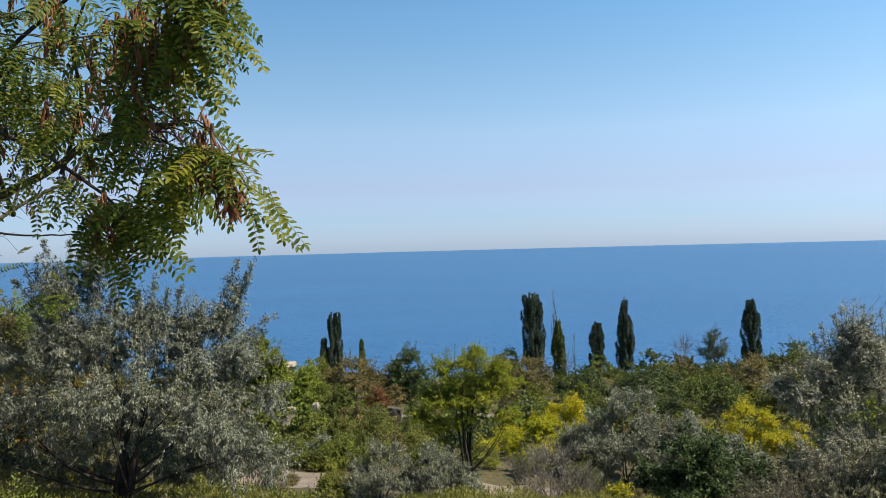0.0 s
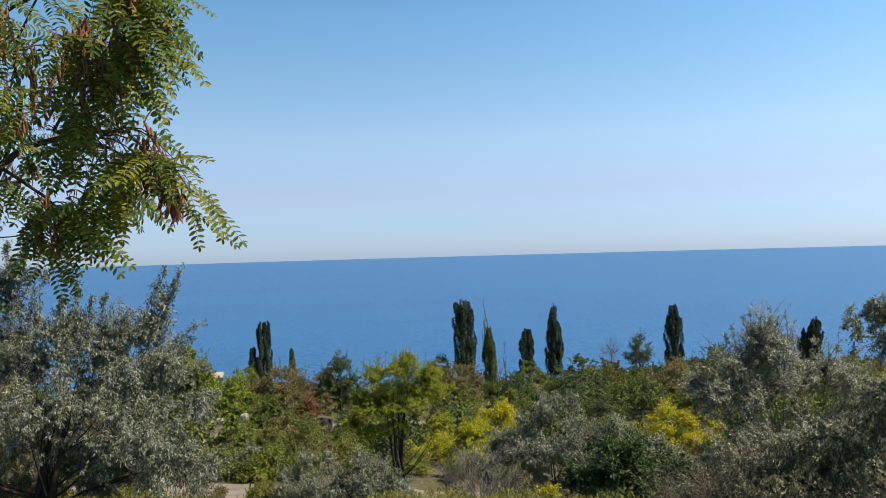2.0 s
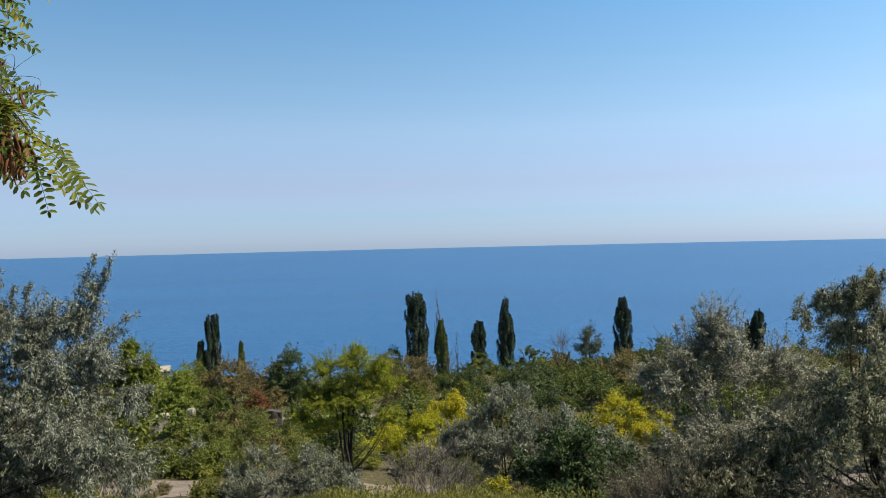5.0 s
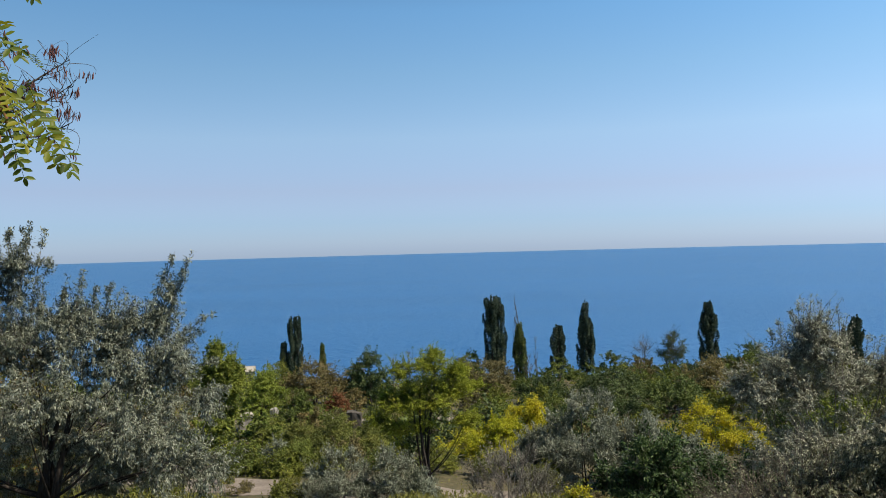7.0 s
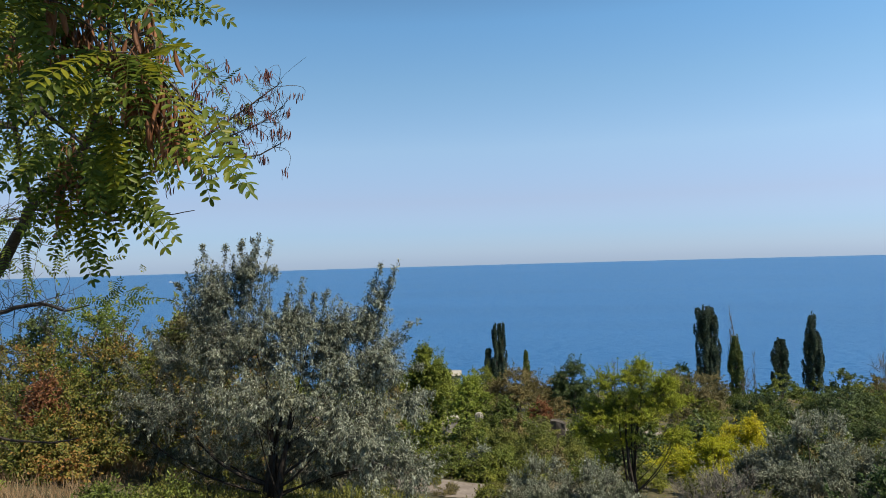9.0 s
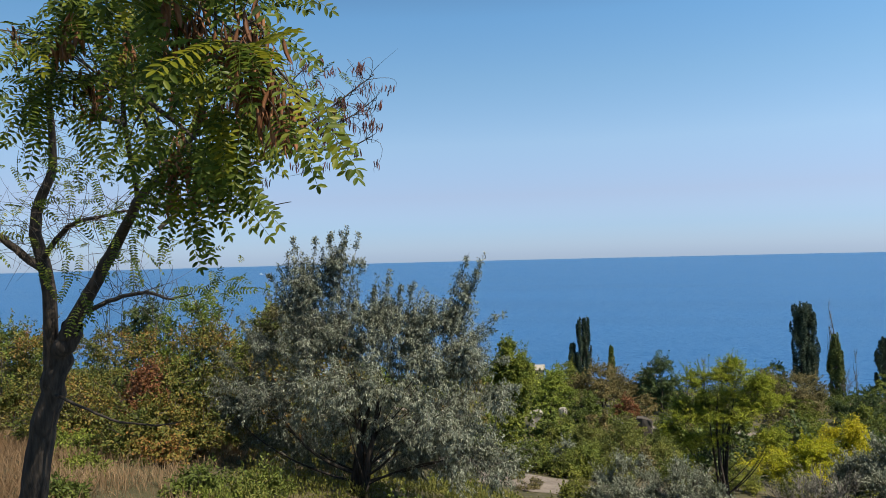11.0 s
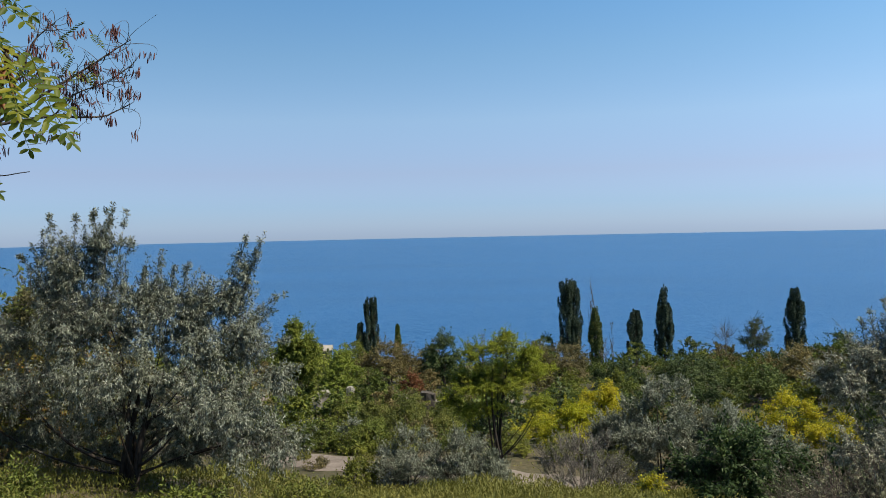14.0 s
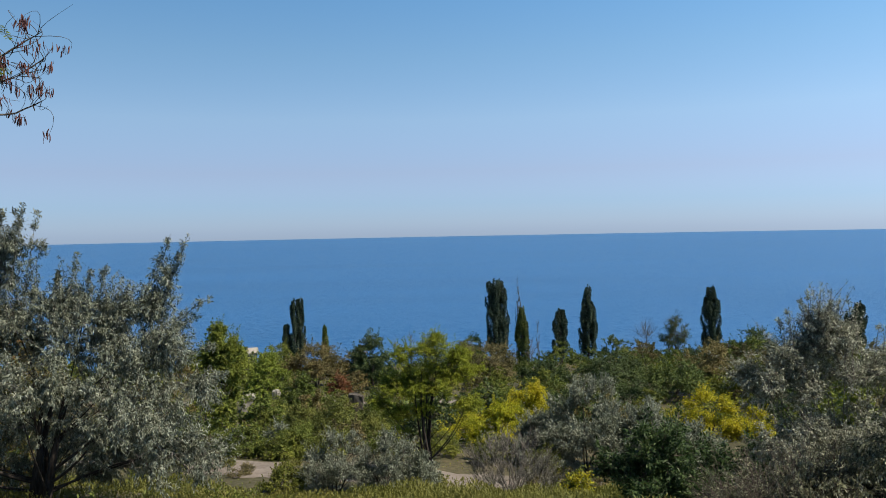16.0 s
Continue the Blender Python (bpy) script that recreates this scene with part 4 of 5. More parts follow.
# the rest of the wood on the slope: a few kinds of bush again and again, turned and scaled
fill = []
for i, (mat_, label) in enumerate([(L_GREEN, "green bush in the thicket on the slope"), (L_YGREEN, "yellow-green bush in the thicket on the slope"), (L_DARK, "dark green bush in the thicket on the slope"),
                                   (L_BROWN, "browning bush in the thicket on the slope"), (L_BROWN, "browning bush in the thicket on the slope"), (L_GREEN, "green bush in the thicket on the slope"),
                                   (L_DARK, "dark green bush in the thicket on the slope")]):
    x, y = (-38 + 6.3 * i, 63 + 2.1 * (i % 3))
    fill.append((tree("bush", label, x, y, 3.2, dome(3.2, 4.0, 0.05), mat_, 3500, (0.18, 0.12), 300 + i, trunk_r=0.05, limbs=8, twigs=150, n_clump=52, clump=0.38, layer=0.55, droop=0.1, stems=3, category="bush"), x, y))
rng = np.random.default_rng(5)
taken = [(p[1], p[2], p[4]) for p in protos] + [(6, 48, 5), (1.1, 36, 4), (9, 38, 5), (16.9, 43, 4), (19.2, 42, 3)] + [(x, y, 4) for _, x, y in fill]


def track_gap(x, y):
    """Distance to the nearer of the two dirt tracks."""
    a = np.interp(x, [-30, -14, -7, 2, 8, 16, 26], [47, 42.4, 39, 35.5, 34, 31.5, 29])
    b = np.interp(x, [-60, -30, -12, 2, 9, 20, 40], [103, 98, 96, 93, 91, 92, 96])
    return np.minimum(np.abs(y - a) - 1.7, np.abs(y - b) - 2.2)


count = 0
for k in range(9000):
    y = float(18 + 157 * rng.uniform(0, 1) ** 0.8)
    x = float(rng.uniform(-1.0 * y - 6, 0.9 * y + 8))
    if y < 42 and abs(x - 3) < 17:
        continue
    z0 = float(ground_z(x, y))
    d = math.hypot(x, y)
    open_view = any(abs(x / y - q) < 0.011 for q in (0.058, -0.078, -0.115, -0.165, -0.185, -0.215))
    cap = 40.1 - (0.180 if y > 92 else 0.24 if open_view else 0.205) * d * (0.75 if abs(x) > 28 else 1)
    h = min(cap - z0, float(rng.uniform(2.6, 6.2)))
    if h < 1.5 or float(track_gap(x, y)) < 1.2:
        continue
    f = h / 3.2
    wide = max(f, 0.5) * float(rng.uniform(0.9, 1.25))
    w = 4.0 * wide
    if any(math.hypot(x - a, y - b) < 0.34 * (c + w) for a, b, c in taken):
        continue
    taken.append((x, y, w))
    ob = fill[int(rng.integers(len(fill)))][0]
    copy_thing(ob, Matrix.Translation((x, y, z0 - 0.1)) @ Matrix.Rotation(float(rng.uniform(0, 6.28)), 4, "Z") @ Matrix.Diagonal((wide, wide, f, 1)))
    count += 1
    if count >= 290:
        break


# undergrowth that covers the slope between the bushes
def undergrowth(name, label, n, size, mat_, seed, y0, y1, spread, keep=None):
    rng = np.random.default_rng(seed)
    y = y0 + (y1 - y0) * rng.uniform(0, 1, n) ** 0.75
    x = rng.uniform(-1, 1, n) * (y * spread + 6) + 2
    patch = np.sin(x * 0.55 + seed) * np.sin(y * 0.43 + 1.7 * seed) + 0.5 * np.sin(x * 1.7 - y * 1.1 + seed)
    gap = track_gap(x, y)
    ok = ((gap > 0.1) | ((gap > -1.3) & (rng.uniform(0, 1, n) < 0.3))) & (patch > rng.uniform(-1.3, 0.5, n)) & (y < 182)
    if keep is not None:
        ok &= keep(x, y)
    x, y = x[ok], y[ok]
    n = len(x)
    far = np.clip(np.hypot(x, y) / 60, 0.35, 2.2)
    pos = np.stack([x, y, ground_z(x, y) + rng.uniform(-0.05, 0.45, n) * far * 0.6], 1)
    way = rng.normal(0, 0.8, (n, 3)) + np.array([0, 0, 0.5])
    V = leaf_quads(rng, np.zeros((n, 3)), way, size[0], size[1]).reshape(n, 4, 3) * far[:, None, None] + pos[:, None]
    ob = quads_obj(name, V.reshape(-1, 3), mat_, None)
    return tagged(ob, label, "undergrowth", kind="stuff")


undergrowth("undergrowth", "low green weeds between the bushes", 60000, (0.17, 0.10), L_GREEN, 1, 17, 182, 1.0)
undergrowth("undergrowth", "low yellow-green weeds between the bushes", 50000, (0.17, 0.10), L_YGREEN, 2, 17, 182, 1.0)
undergrowth("undergrowth", "dry brown weeds between the bushes", 40000, (0.17, 0.08), L_BROWN, 3, 17, 182, 1.0)

# low herbs on the brow of the slope and dry grass on the bank
rng = np.random.default_rng(8)
n = 200000
y = rng.uniform(9, 33, n)
x = rng.uniform(-0.45, 0.5, n) * (y + 4)
tall = 0.28 + 0.16 * np.sin(x * 1.3 + 0.4 * y) + 0.1 * np.sin(x * 3.1 - y)
pos = np.stack([x, y, ground_z(x, y) + rng.uniform(0, 1, n) * tall], 1)
V = leaf_quads(rng, np.zeros((n, 3)), rng.normal(0, 0.5, (n, 3)) + np.array([0, 0, 0.9]), 0.085, 0.019).reshape(n, 4, 3) * (y / 14)[:, None, None] + pos[:, None]
herb = quads_obj("herbs", V.reshape(-1, 3), L_HERB, None)
tagged(herb, "low green herbs on the brow of the slope", "herbs", kind="stuff")
n = 130000
x, y = rng.uniform(-20, -1.5, n), rng.uniform(4.5, 15, n)
ok = (np.sin(x * 0.9 + y * 0.5) + 0.6 * np.sin(x * 2.3 - 1.1 * y) > rng.uniform(-1.6, 0.9, n)) & (x < -1.5 - 0.12 * y - np.clip((y - 7) * 1.3, 0, 5))
x, y = x[ok], y[ok]
n = len(x)
pos = np.stack([x, y, ground_z(x, y) - 0.01], 1)
grass = quads_obj("dry_grass", leaf_quads(rng, pos, rng.normal(0, 0.35, (n, 3)) + np.array([0, 0, 1.0]), 0.30, 0.011), L_DRY, None)
tagged(grass, "dry straw-coloured grass on the bank", "grass", kind="stuff")


# ---------------------------------------------------------------- the acacia beside the camera
FOOT = np.array([-4.30, 4.80, 37.9])
acacia = new("acacia_tree")
acacia.location = FOOT
tagged(acacia, "acacia with feathery leaves, brown seed pods and dark bark", "tree")


def smooth_line(pts, k=20):
    p = np.array(pts, float)
    t = np.arange(len(p))
    u = np.linspace(0, len(p) - 1, k)
    q = np.stack([np.interp(u, t, p[:, a]) for a in range(3)], 1)
    for _ in range(2):
        q[1:-1] = (q[:-2] + 2 * q[1:-1] + q[2:]) / 4
    return q


def limb(name, pts, r0, r1, mat_=None):
    q = smooth_line(pts) - FOOT
    wob = np.random.default_rng(int(abs(q[-1, 0]) * 1000)).normal(0, r0 * 0.12, q.shape)
    V, F = tubes((q + wob)[None], np.linspace(r0, r1, len(q))[None], 9)
    mesh_obj(name, V, F, mat_ or BARK_DARK, acacia)
    return q + FOOT


BOUGHS = [
    limb("trunk", [(-4.12, 4.75, 37.7), (-4.0, 4.75, 38.5), (-3.84, 4.75, 39.08), (-3.70, 4.75, 39.48), (-3.57, 4.72, 39.68)], 0.10, 0.07),
    limb("limb", [(-3.62, 4.72, 39.6), (-3.40, 4.66, 39.83), (-3.28, 4.65, 40.02), (-3.09, 4.62, 40.2), (-2.88, 4.5, 40.36), (-2.5, 4.15, 40.48), (-1.88, 3.74, 40.56), (-1.35, 3.2, 40.64), (-0.9, 2.7, 40.72), (-0.5, 2.35, 40.66)], 0.052, 0.006),
    limb("limb", [(-3.76, 4.72, 39.36), (-3.66, 4.64, 39.95), (-3.69, 4.6, 40.21), (-3.76, 4.6, 40.36), (-3.74, 4.6, 40.51), (-3.63, 4.6, 40.62), (-3.56, 4.6, 40.75), (-3.55, 4.55, 40.95), (-3.4, 4.4, 41.2), (-2.9, 4.0, 41.4), (-2.0, 3.4, 41.6)], 0.05, 0.012),
    limb("limb", [(-3.68, 4.62, 40.05), (-3.9, 4.45, 40.3), (-4.12, 4.3, 40.5), (-4.5, 4.0, 40.9)], 0.03, 0.01),
    limb("limb", [(-3.68, 4.60, 40.15), (-3.39, 4.5, 40.33), (-3.25, 4.5, 40.38), (-2.98, 4.5, 40.41), (-2.73, 4.45, 40.44)], 0.02, 0.006),
    limb("limb", [(-2.45, 4.1, 40.5), (-2.0, 3.5, 40.8), (-1.5, 3.0, 41.05), (-1.0, 2.65, 41.2), (-0.55, 2.4, 41.25)], 0.014, 0.004),
    limb("limb", [(-2.0, 3.5, 40.75), (-1.8, 3.1, 40.7), (-1.45, 2.85, 40.75), (-1.1, 2.65, 40.6), (-0.85, 2.6, 40.42)], 0.016, 0.005),
    limb("limb", [(-2.72, 3.97, 41.34), (-2.0, 3.3, 41.4), (-1.4, 2.9, 41.45), (-0.8, 2.5, 41.55)], 0.02, 0.006),
    limb("limb", [(-0.9, 2.7, 40.72), (-0.62, 2.42, 40.62), (-0.38, 2.22, 40.5), (-0.2, 2.12, 40.40)], 0.007, 0.002),
    limb("limb", [(-0.9, 2.7, 40.72), (-0.66, 2.38, 40.84), (-0.46, 2.12, 40.92), (-0.38, 2.02, 41.12)], 0.006, 0.002),
    limb("limb", [(-1.35, 3.2, 40.6), (-1.1, 2.9, 40.85), (-1.0, 2.6, 41.0), (-0.75, 2.3, 41.15)], 0.010, 0.003),
    limb("limb", [(-1.88, 3.74, 40.45), (-1.75, 3.3, 40.8), (-1.6, 3.0, 41.0), (-1.5, 2.8, 41.2)], 0.012, 0.003),
    limb("limb", [(-3.46, 4.68, 39.76), (-3.09, 4.6, 39.87), (-2.81, 4.6, 39.92), (-2.64, 4.58, 39.86), (-2.45, 4.55, 39.9)], 0.018, 0.004),
    limb("limb", [(-3.8, 4.74, 39.22), (-3.42, 4.62, 39.16), (-3.05, 4.55, 39.09), (-2.72, 4.55, 39.08), (-2.5, 4.5, 39.13)], 0.012, 0.003),
    limb("limb", [(-2.55, 4.2, 40.46), (-2.1, 4.08, 40.36), (-1.75, 4.0, 40.35), (-1.39, 3.96, 40.38)], 0.008, 0.002),
]
DRY_BOUGHS = [
    limb("limb", [(-2.56, 4.4, 40.30), (-2.38, 4.6, 40.55), (-2.11, 4.79, 40.73), (-1.81, 4.89, 40.79), (-1.57, 4.96, 40.77), (-1.42, 5.01, 40.86)], 0.014, 0.003, BARK),
    limb("limb", [(-2.11, 4.79, 40.73), (-1.87, 4.87, 40.90), (-1.67, 4.93, 41.04), (-1.50, 4.99, 41.17), (-1.41, 5.02, 41.24)], 0.010, 0.002, BARK),
    limb("limb", [(-2.11, 4.79, 40.73), (-1.97, 4.84, 41.04), (-1.90, 4.86, 41.22), (-1.79, 4.89, 41.32)], 0.009, 0.002, BARK),
    limb("limb", [(-2.38, 4.6, 40.55), (-2.30, 4.7, 40.96), (-2.20, 4.75, 41.26), (-2.10, 4.8, 41.46)], 0.009, 0.002, BARK),
    limb("limb", [(-1.81, 4.89, 40.79), (-1.70, 4.9, 40.91), (-1.52, 4.95, 40.98), (-1.38, 4.97, 41.08)], 0.005, 0.002, BARK),
]


def feather_leaf(seed, pairs=7, length=0.15, leaflet=0.031):
    """A compound leaf along +x that droops: a thin rachis, pairs of oval leaflets folded at the midrib, one at the tip."""
    rng = np.random.default_rng(seed)
    bend = rng.uniform(0.15, 0.45)
    u = np.linspace(0, 1, pairs * 2 + 1)
    spine = np.stack([u * length, rng.normal(0, 0.004) * np.sin(u * 3), -bend * length * u ** 2], 1)
    V, F = tubes(spine[None], np.linspace(0.0013, 0.0006, len(u))[None], 3)
    parts = [(V, F)]

    def oval(base, way, up, ln):
        way, side = unit(way), unit(np.cross(up, way))
        nor = np.cross(way, side)
        w = ln * 0.205
        p = [base, base + way * ln * 0.3 + side * w * 0.9 + nor * ln * 0.05, base + way * ln * 0.72 + side * w * 0.85 + nor * ln * 0.04, base + way * ln - nor * ln * 0.06,
             base + way * ln * 0.72 - side * w * 0.85 + nor * ln * 0.04, base + way * ln * 0.3 - side * w * 0.9 + nor * ln * 0.05]
        return np.array(p), np.array([[0, 1, 2, 3], [0, 3, 4, 5]])

    for k in range(pairs):
        p = spine[2 * k + 2]
        tan = unit(spine[2 * k + 2] - spine[2 * k])
        grow = 0.75 + 0.45 * math.sin(math.pi * (k + 1) / (pairs + 1.5))
        for sgn in (-1, 1):
            way = np.array([0.25, sgn * 1.0, -0.15]) + rng.normal(0, 0.10, 3) + tan * 0.2
            parts.append(oval(p, way, np.array([0, 0, 1.0]) + rng.normal(0, 0.2, 3), leaflet * grow * rng.uniform(0.85, 1.1)))
    parts.append(oval(spine[-1], unit(spine[-1] - spine[-3]), np.array([0, 0, 1.0]), leaflet))
    return joined(parts)


LEAVES = [feather_leaf(400 + i, pairs=8 + i % 4, length=0.14 + 0.016 * (i % 4), leaflet=0.0255) for i in range(8)]
leaf_meshes = []
for i, (V, F) in enumerate(LEAVES):
    ob = mesh_obj("leaf", V, F, L_ACACIA, acacia, smooth=False)
    ob2 = mesh_obj("leaf", V, F, L_ACACIA_Y, acacia, smooth=False)
    leaf_meshes.append((ob.data, ob2.data))
    bpy.data.objects.remove(ob)
    bpy.data.objects.remove(ob2)


def frame_of(way, up):
    x = unit(way)
    y = unit(np.cross(up, x))
    return np.stack([x, y, np.cross(x, y)], 1)


rng = np.random.default_rng(21)
nodes_near = np.concatenate([BOUGHS[1][13:], BOUGHS[5][6:], BOUGHS[6][4:], BOUGHS[7][5:], BOUGHS[8], BOUGHS[9], BOUGHS[10], BOUGHS[11]])
# masses of foliage: centre, radii, shoots
MASSES = [((-0.34, 1.98, 40.92), (0.11, 0.12, 0.22), 20), ((-0.62, 2.30, 40.88), (0.24, 0.25, 0.26), 19), ((-1.05, 2.7, 41.0), (0.32, 0.35, 0.30), 22),
          ((-1.55, 2.95, 41.1), (0.45, 0.42, 0.3), 27), ((-0.76, 2.52, 40.32), (0.14, 0.15, 0.13), 12), ((-1.1, 2.72, 40.6), (0.22, 0.22, 0.13), 8), ((-1.5, 3.1, 40.8), (0.3, 0.25, 0.16), 15), ((-0.50, 2.08, 40.70), (0.10, 0.10, 0.10), 7), ((-0.32, 2.04, 40.52), (0.08, 0.06, 0.05), 4),
          ((-0.56, 2.34, 40.42), (0.14, 0.14, 0.09), 9), ((-0.54, 2.28, 40.58), (0.12, 0.14, 0.12), 6), ((-1.38, 2.6, 40.82), (0.24, 0.2, 0.16), 14), ((-1.42, 2.7, 40.64), (0.2, 0.2, 0.1), 11), ((-0.95, 2.5, 40.74), (0.2, 0.2, 0.12), 4)]
NUDGE = np.array([-0.01, -0.06, 0.0])
shoots = []
for c, r, n in MASSES:
    e = np.array(c) + unit(rng.normal(size=(n, 3))) * rng.uniform(0.1, 1, (n, 1)) ** 0.45 * np.array(r)
    for p in e:
        d = np.linalg.norm(nodes_near - p, axis=1) * rng.uniform(0.9, 1.15, len(nodes_near))
        q = nodes_near[d.argmin()]
        shoots.append((p + unit(q - p) * min(0.42, np.linalg.norm(q - p)), p))
for p in [(-0.20, 2.04, 40.43), (-0.19, 2.06, 40.40), (-0.23, 2.05, 40.37), (-0.25, 2.04, 40.46), (-0.34, 2.12, 40.52)]:
    shoots.append((np.array([-0.62, 2.42, 40.62]), np.array(p)))
S, E = np.array([a for a, _ in shoots]), np.array([b for _, b in shoots])
ln = np.linalg.norm(E - S, axis=1)[:, None]
C = (S + E) / 2 + np.array([0, 0, 0.25]) * ln + rng.normal(0, 0.06, S.shape) * ln
S, C, E = S + NUDGE, C + NUDGE, E + NUDGE
V, F = tubes(bezier(S, C, E, 7) - FOOT, 0.0035 * np.linspace(1, 0.35, 7)[None] * np.ones((len(S), 1)), 4)
tagged(mesh_obj("branchwork", V, F, BARK, acacia), kind="stuff")
spots = []
for k in range(len(S)):
    for j in range(int(rng.integers(3, 6)) if k < len(S) - 5 else 3):
        t = rng.uniform(0.45, 1.0) if j else 1.0
        p = S[k] * (1 - t) ** 2 + 2 * C[k] * t * (1 - t) + E[k] * t ** 2
        tan = unit(2 * (1 - t) * (C[k] - S[k]) + 2 * t * (E[k] - C[k]))
        side = unit(np.cross(tan, np.array([0, 0, 1.0]) + rng.normal(0, 0.25, 3))) * (1 if j % 2 else -1)
        way = tan * 0.6 + side * (0.6 if j else 0.1) + rng.normal(0, 0.18, 3) + np.array([0.45, -0.05, -0.2])
        spots.append((p, way, rng.normal(0, 0.24, 3) + np.array([0.45, -0.6, 0.65]), rng.uniform(0.8, 1.1)))
# the leaf that hangs at the very end of the longest shoot
spots.append((np.array([-0.172, 2.03, 40.42]), np.array([0.38, 0.0, -1.0]), np.array([0.5, -1.0, 0.3]), 0.95))
spots.append((np.array([-0.24, 2.05, 40.39]), np.array([0.3, 0.0, -1.0]), np.array([0.4, -1.0, 0.3]), 0.9))
order = sorted(range(len(spots)), key=lambda k: spots[k][0][1] + 0.6 * abs(spots[k][0][2] - 40.6))
rest = []
for rank, k in enumerate(order):
    p, way, up, sc = spots[k]
    i = int(rng.integers(len(LEAVES)))
    R = frame_of(way, up) * sc
    if rank < 300:
        ob = new("leaf", leaf_meshes[i][1 if rng.uniform() < 0.16 else 0])
        ob.parent = acacia
        ob.matrix_basis = Matrix.Translation(p - FOOT) @ Matrix(R.tolist()).to_4x4()
    else:
        V, F = LEAVES[i]
        rest.append((V @ R.T + (p - FOOT), F))
# thinner foliage further back round the trunk
for c, r, n in [((-3.0, 4.6, 40.1), (0.9, 0.4, 0.3), 36), ((-2.2, 4.4, 39.97), (0.28, 0.2, 0.16), 18), ((-3.7, 4.4, 40.5), (0.6, 0.5, 0.4), 34), ((-3.0, 4.3, 40.85), (0.5, 0.35, 0.28), 44), ((-2.8, 4.4, 40.45), (0.5, 0.3, 0.2), 26), ((-2.4, 3.9, 41.1), (0.8, 0.5, 0.35), 20), ((-3.4, 4.3, 41.2), (0.9, 0.6, 0.35), 26),
                ((-1.75, 4.85, 41.15), (0.35, 0.2, 0.25), 9)]:
    for k in range(n):
        p = np.array(c) + unit(rng.normal(size=3)) * rng.uniform(0, 1) ** 0.5 * np.array(r)
        i = int(rng.integers(len(LEAVES)))
        V, F = LEAVES[i]
        R = frame_of(rng.normal(0, 0.6, 3) + np.array([0.4, 0, -0.4]), rng.normal(0, 0.35, 3) + np.array([0.4, -0.5, 0.75])) * rng.uniform(0.8, 1.2)
        rest.append((V @ R.T + (p - FOOT), F))
V, F = joined(rest)
tagged(mesh_obj("foliage", V, F, L_ACACIA, acacia, smooth=False), kind="stuff")


def seed_pod(rng, length, wide):
    """One flat dry seed pod hanging down from the origin."""
    side, way = np.array([1.0, 0, 0]), unit(np.array([0, 0, -1.0]) + rng.normal(0, 0.1, 3))
    nor = np.array([0, 0.0016, 0])
    pts, f4 = [], []
    for u, f in ((0.0, 0.15), (0.2, 0.9), (0.5, 1.0), (0.8, 0.9), (1.0, 0.1)):
        m = way * length * u + np.array([0, 0.12 * length * math.sin(u * 3), 0])
        pts += [m + side * wide / 2 * f, m + nor, m - side * wide / 2 * f, m - nor]
    for j in range(4):
        for q in range(4):
            f4.append([j * 4 + q, j * 4 + (q + 1) % 4, j * 4 + 4 + (q + 1) % 4, j * 4 + 4 + q])
    return np.array(pts), np.array(f4)


PODS = [seed_pod(rng, 0.055 + 0.008 * i, 0.012) for i in range(4)]
pod_data = []
for V, F in PODS:
    ob = mesh_obj("pod", V, F, POD, acacia, smooth=False)
    pod_data.append(ob.data)
    bpy.data.objects.remove(ob)


def turn(rng, tilt=0.3):
    return (Matrix.Rotation(float(rng.uniform(0, 6.28)), 3, "Z") @ Matrix.Rotation(float(rng.normal(0, tilt)), 3, "X") @ Matrix.Rotation(float(rng.uniform(0, 6.28)), 3, "Z"))


bunches = [np.array(p) for p in [(-0.29, 2.10, 40.42), (-0.30, 2.11, 40.41), (-0.28, 2.10, 40.40)]]
for k in range(48):
    j = int(rng.integers(len(S)))
    t = rng.uniform(0.5, 0.95)
    bunches.append(S[j] * (1 - t) ** 2 + 2 * C[j] * t * (1 - t) + E[j] * t ** 2)
made = 0
for p in bunches:
    for k in range(int(rng.integers(6, 12))):
        if made >= 290:
            break
        made += 1
        ob = new("pod", pod_data[int(rng.integers(4))])
        ob.parent = acacia
        ob.matrix_basis = Matrix.Translation(p + rng.normal(0, 0.010, 3) * np.array([1, 1, 1.8]) - FOOT) @ turn(rng).to_4x4()
more = []
outer = np.flatnonzero(E[:, 0] > -1.0)
for k in range(54):
    j = int(rng.choice(outer)) if k % 4 else int(rng.integers(len(S)))
    t = rng.uniform(0.55, 0.98)
    p = S[j] * (1 - t) ** 2 + 2 * C[j] * t * (1 - t) + E[j] * t ** 2
    for i in range(int(rng.integers(7, 15))):
        V, F = PODS[int(rng.integers(4))]
        more.append((V @ np.array(turn(rng)).T + p + rng.normal(0, 0.018, 3) * np.array([1, 1, 1.4]) - FOOT, F))
V, F = joined(more)
tagged(mesh_obj("seed_mass", V, F, POD, acacia, smooth=False), "brown dry seed pods", kind="stuff")
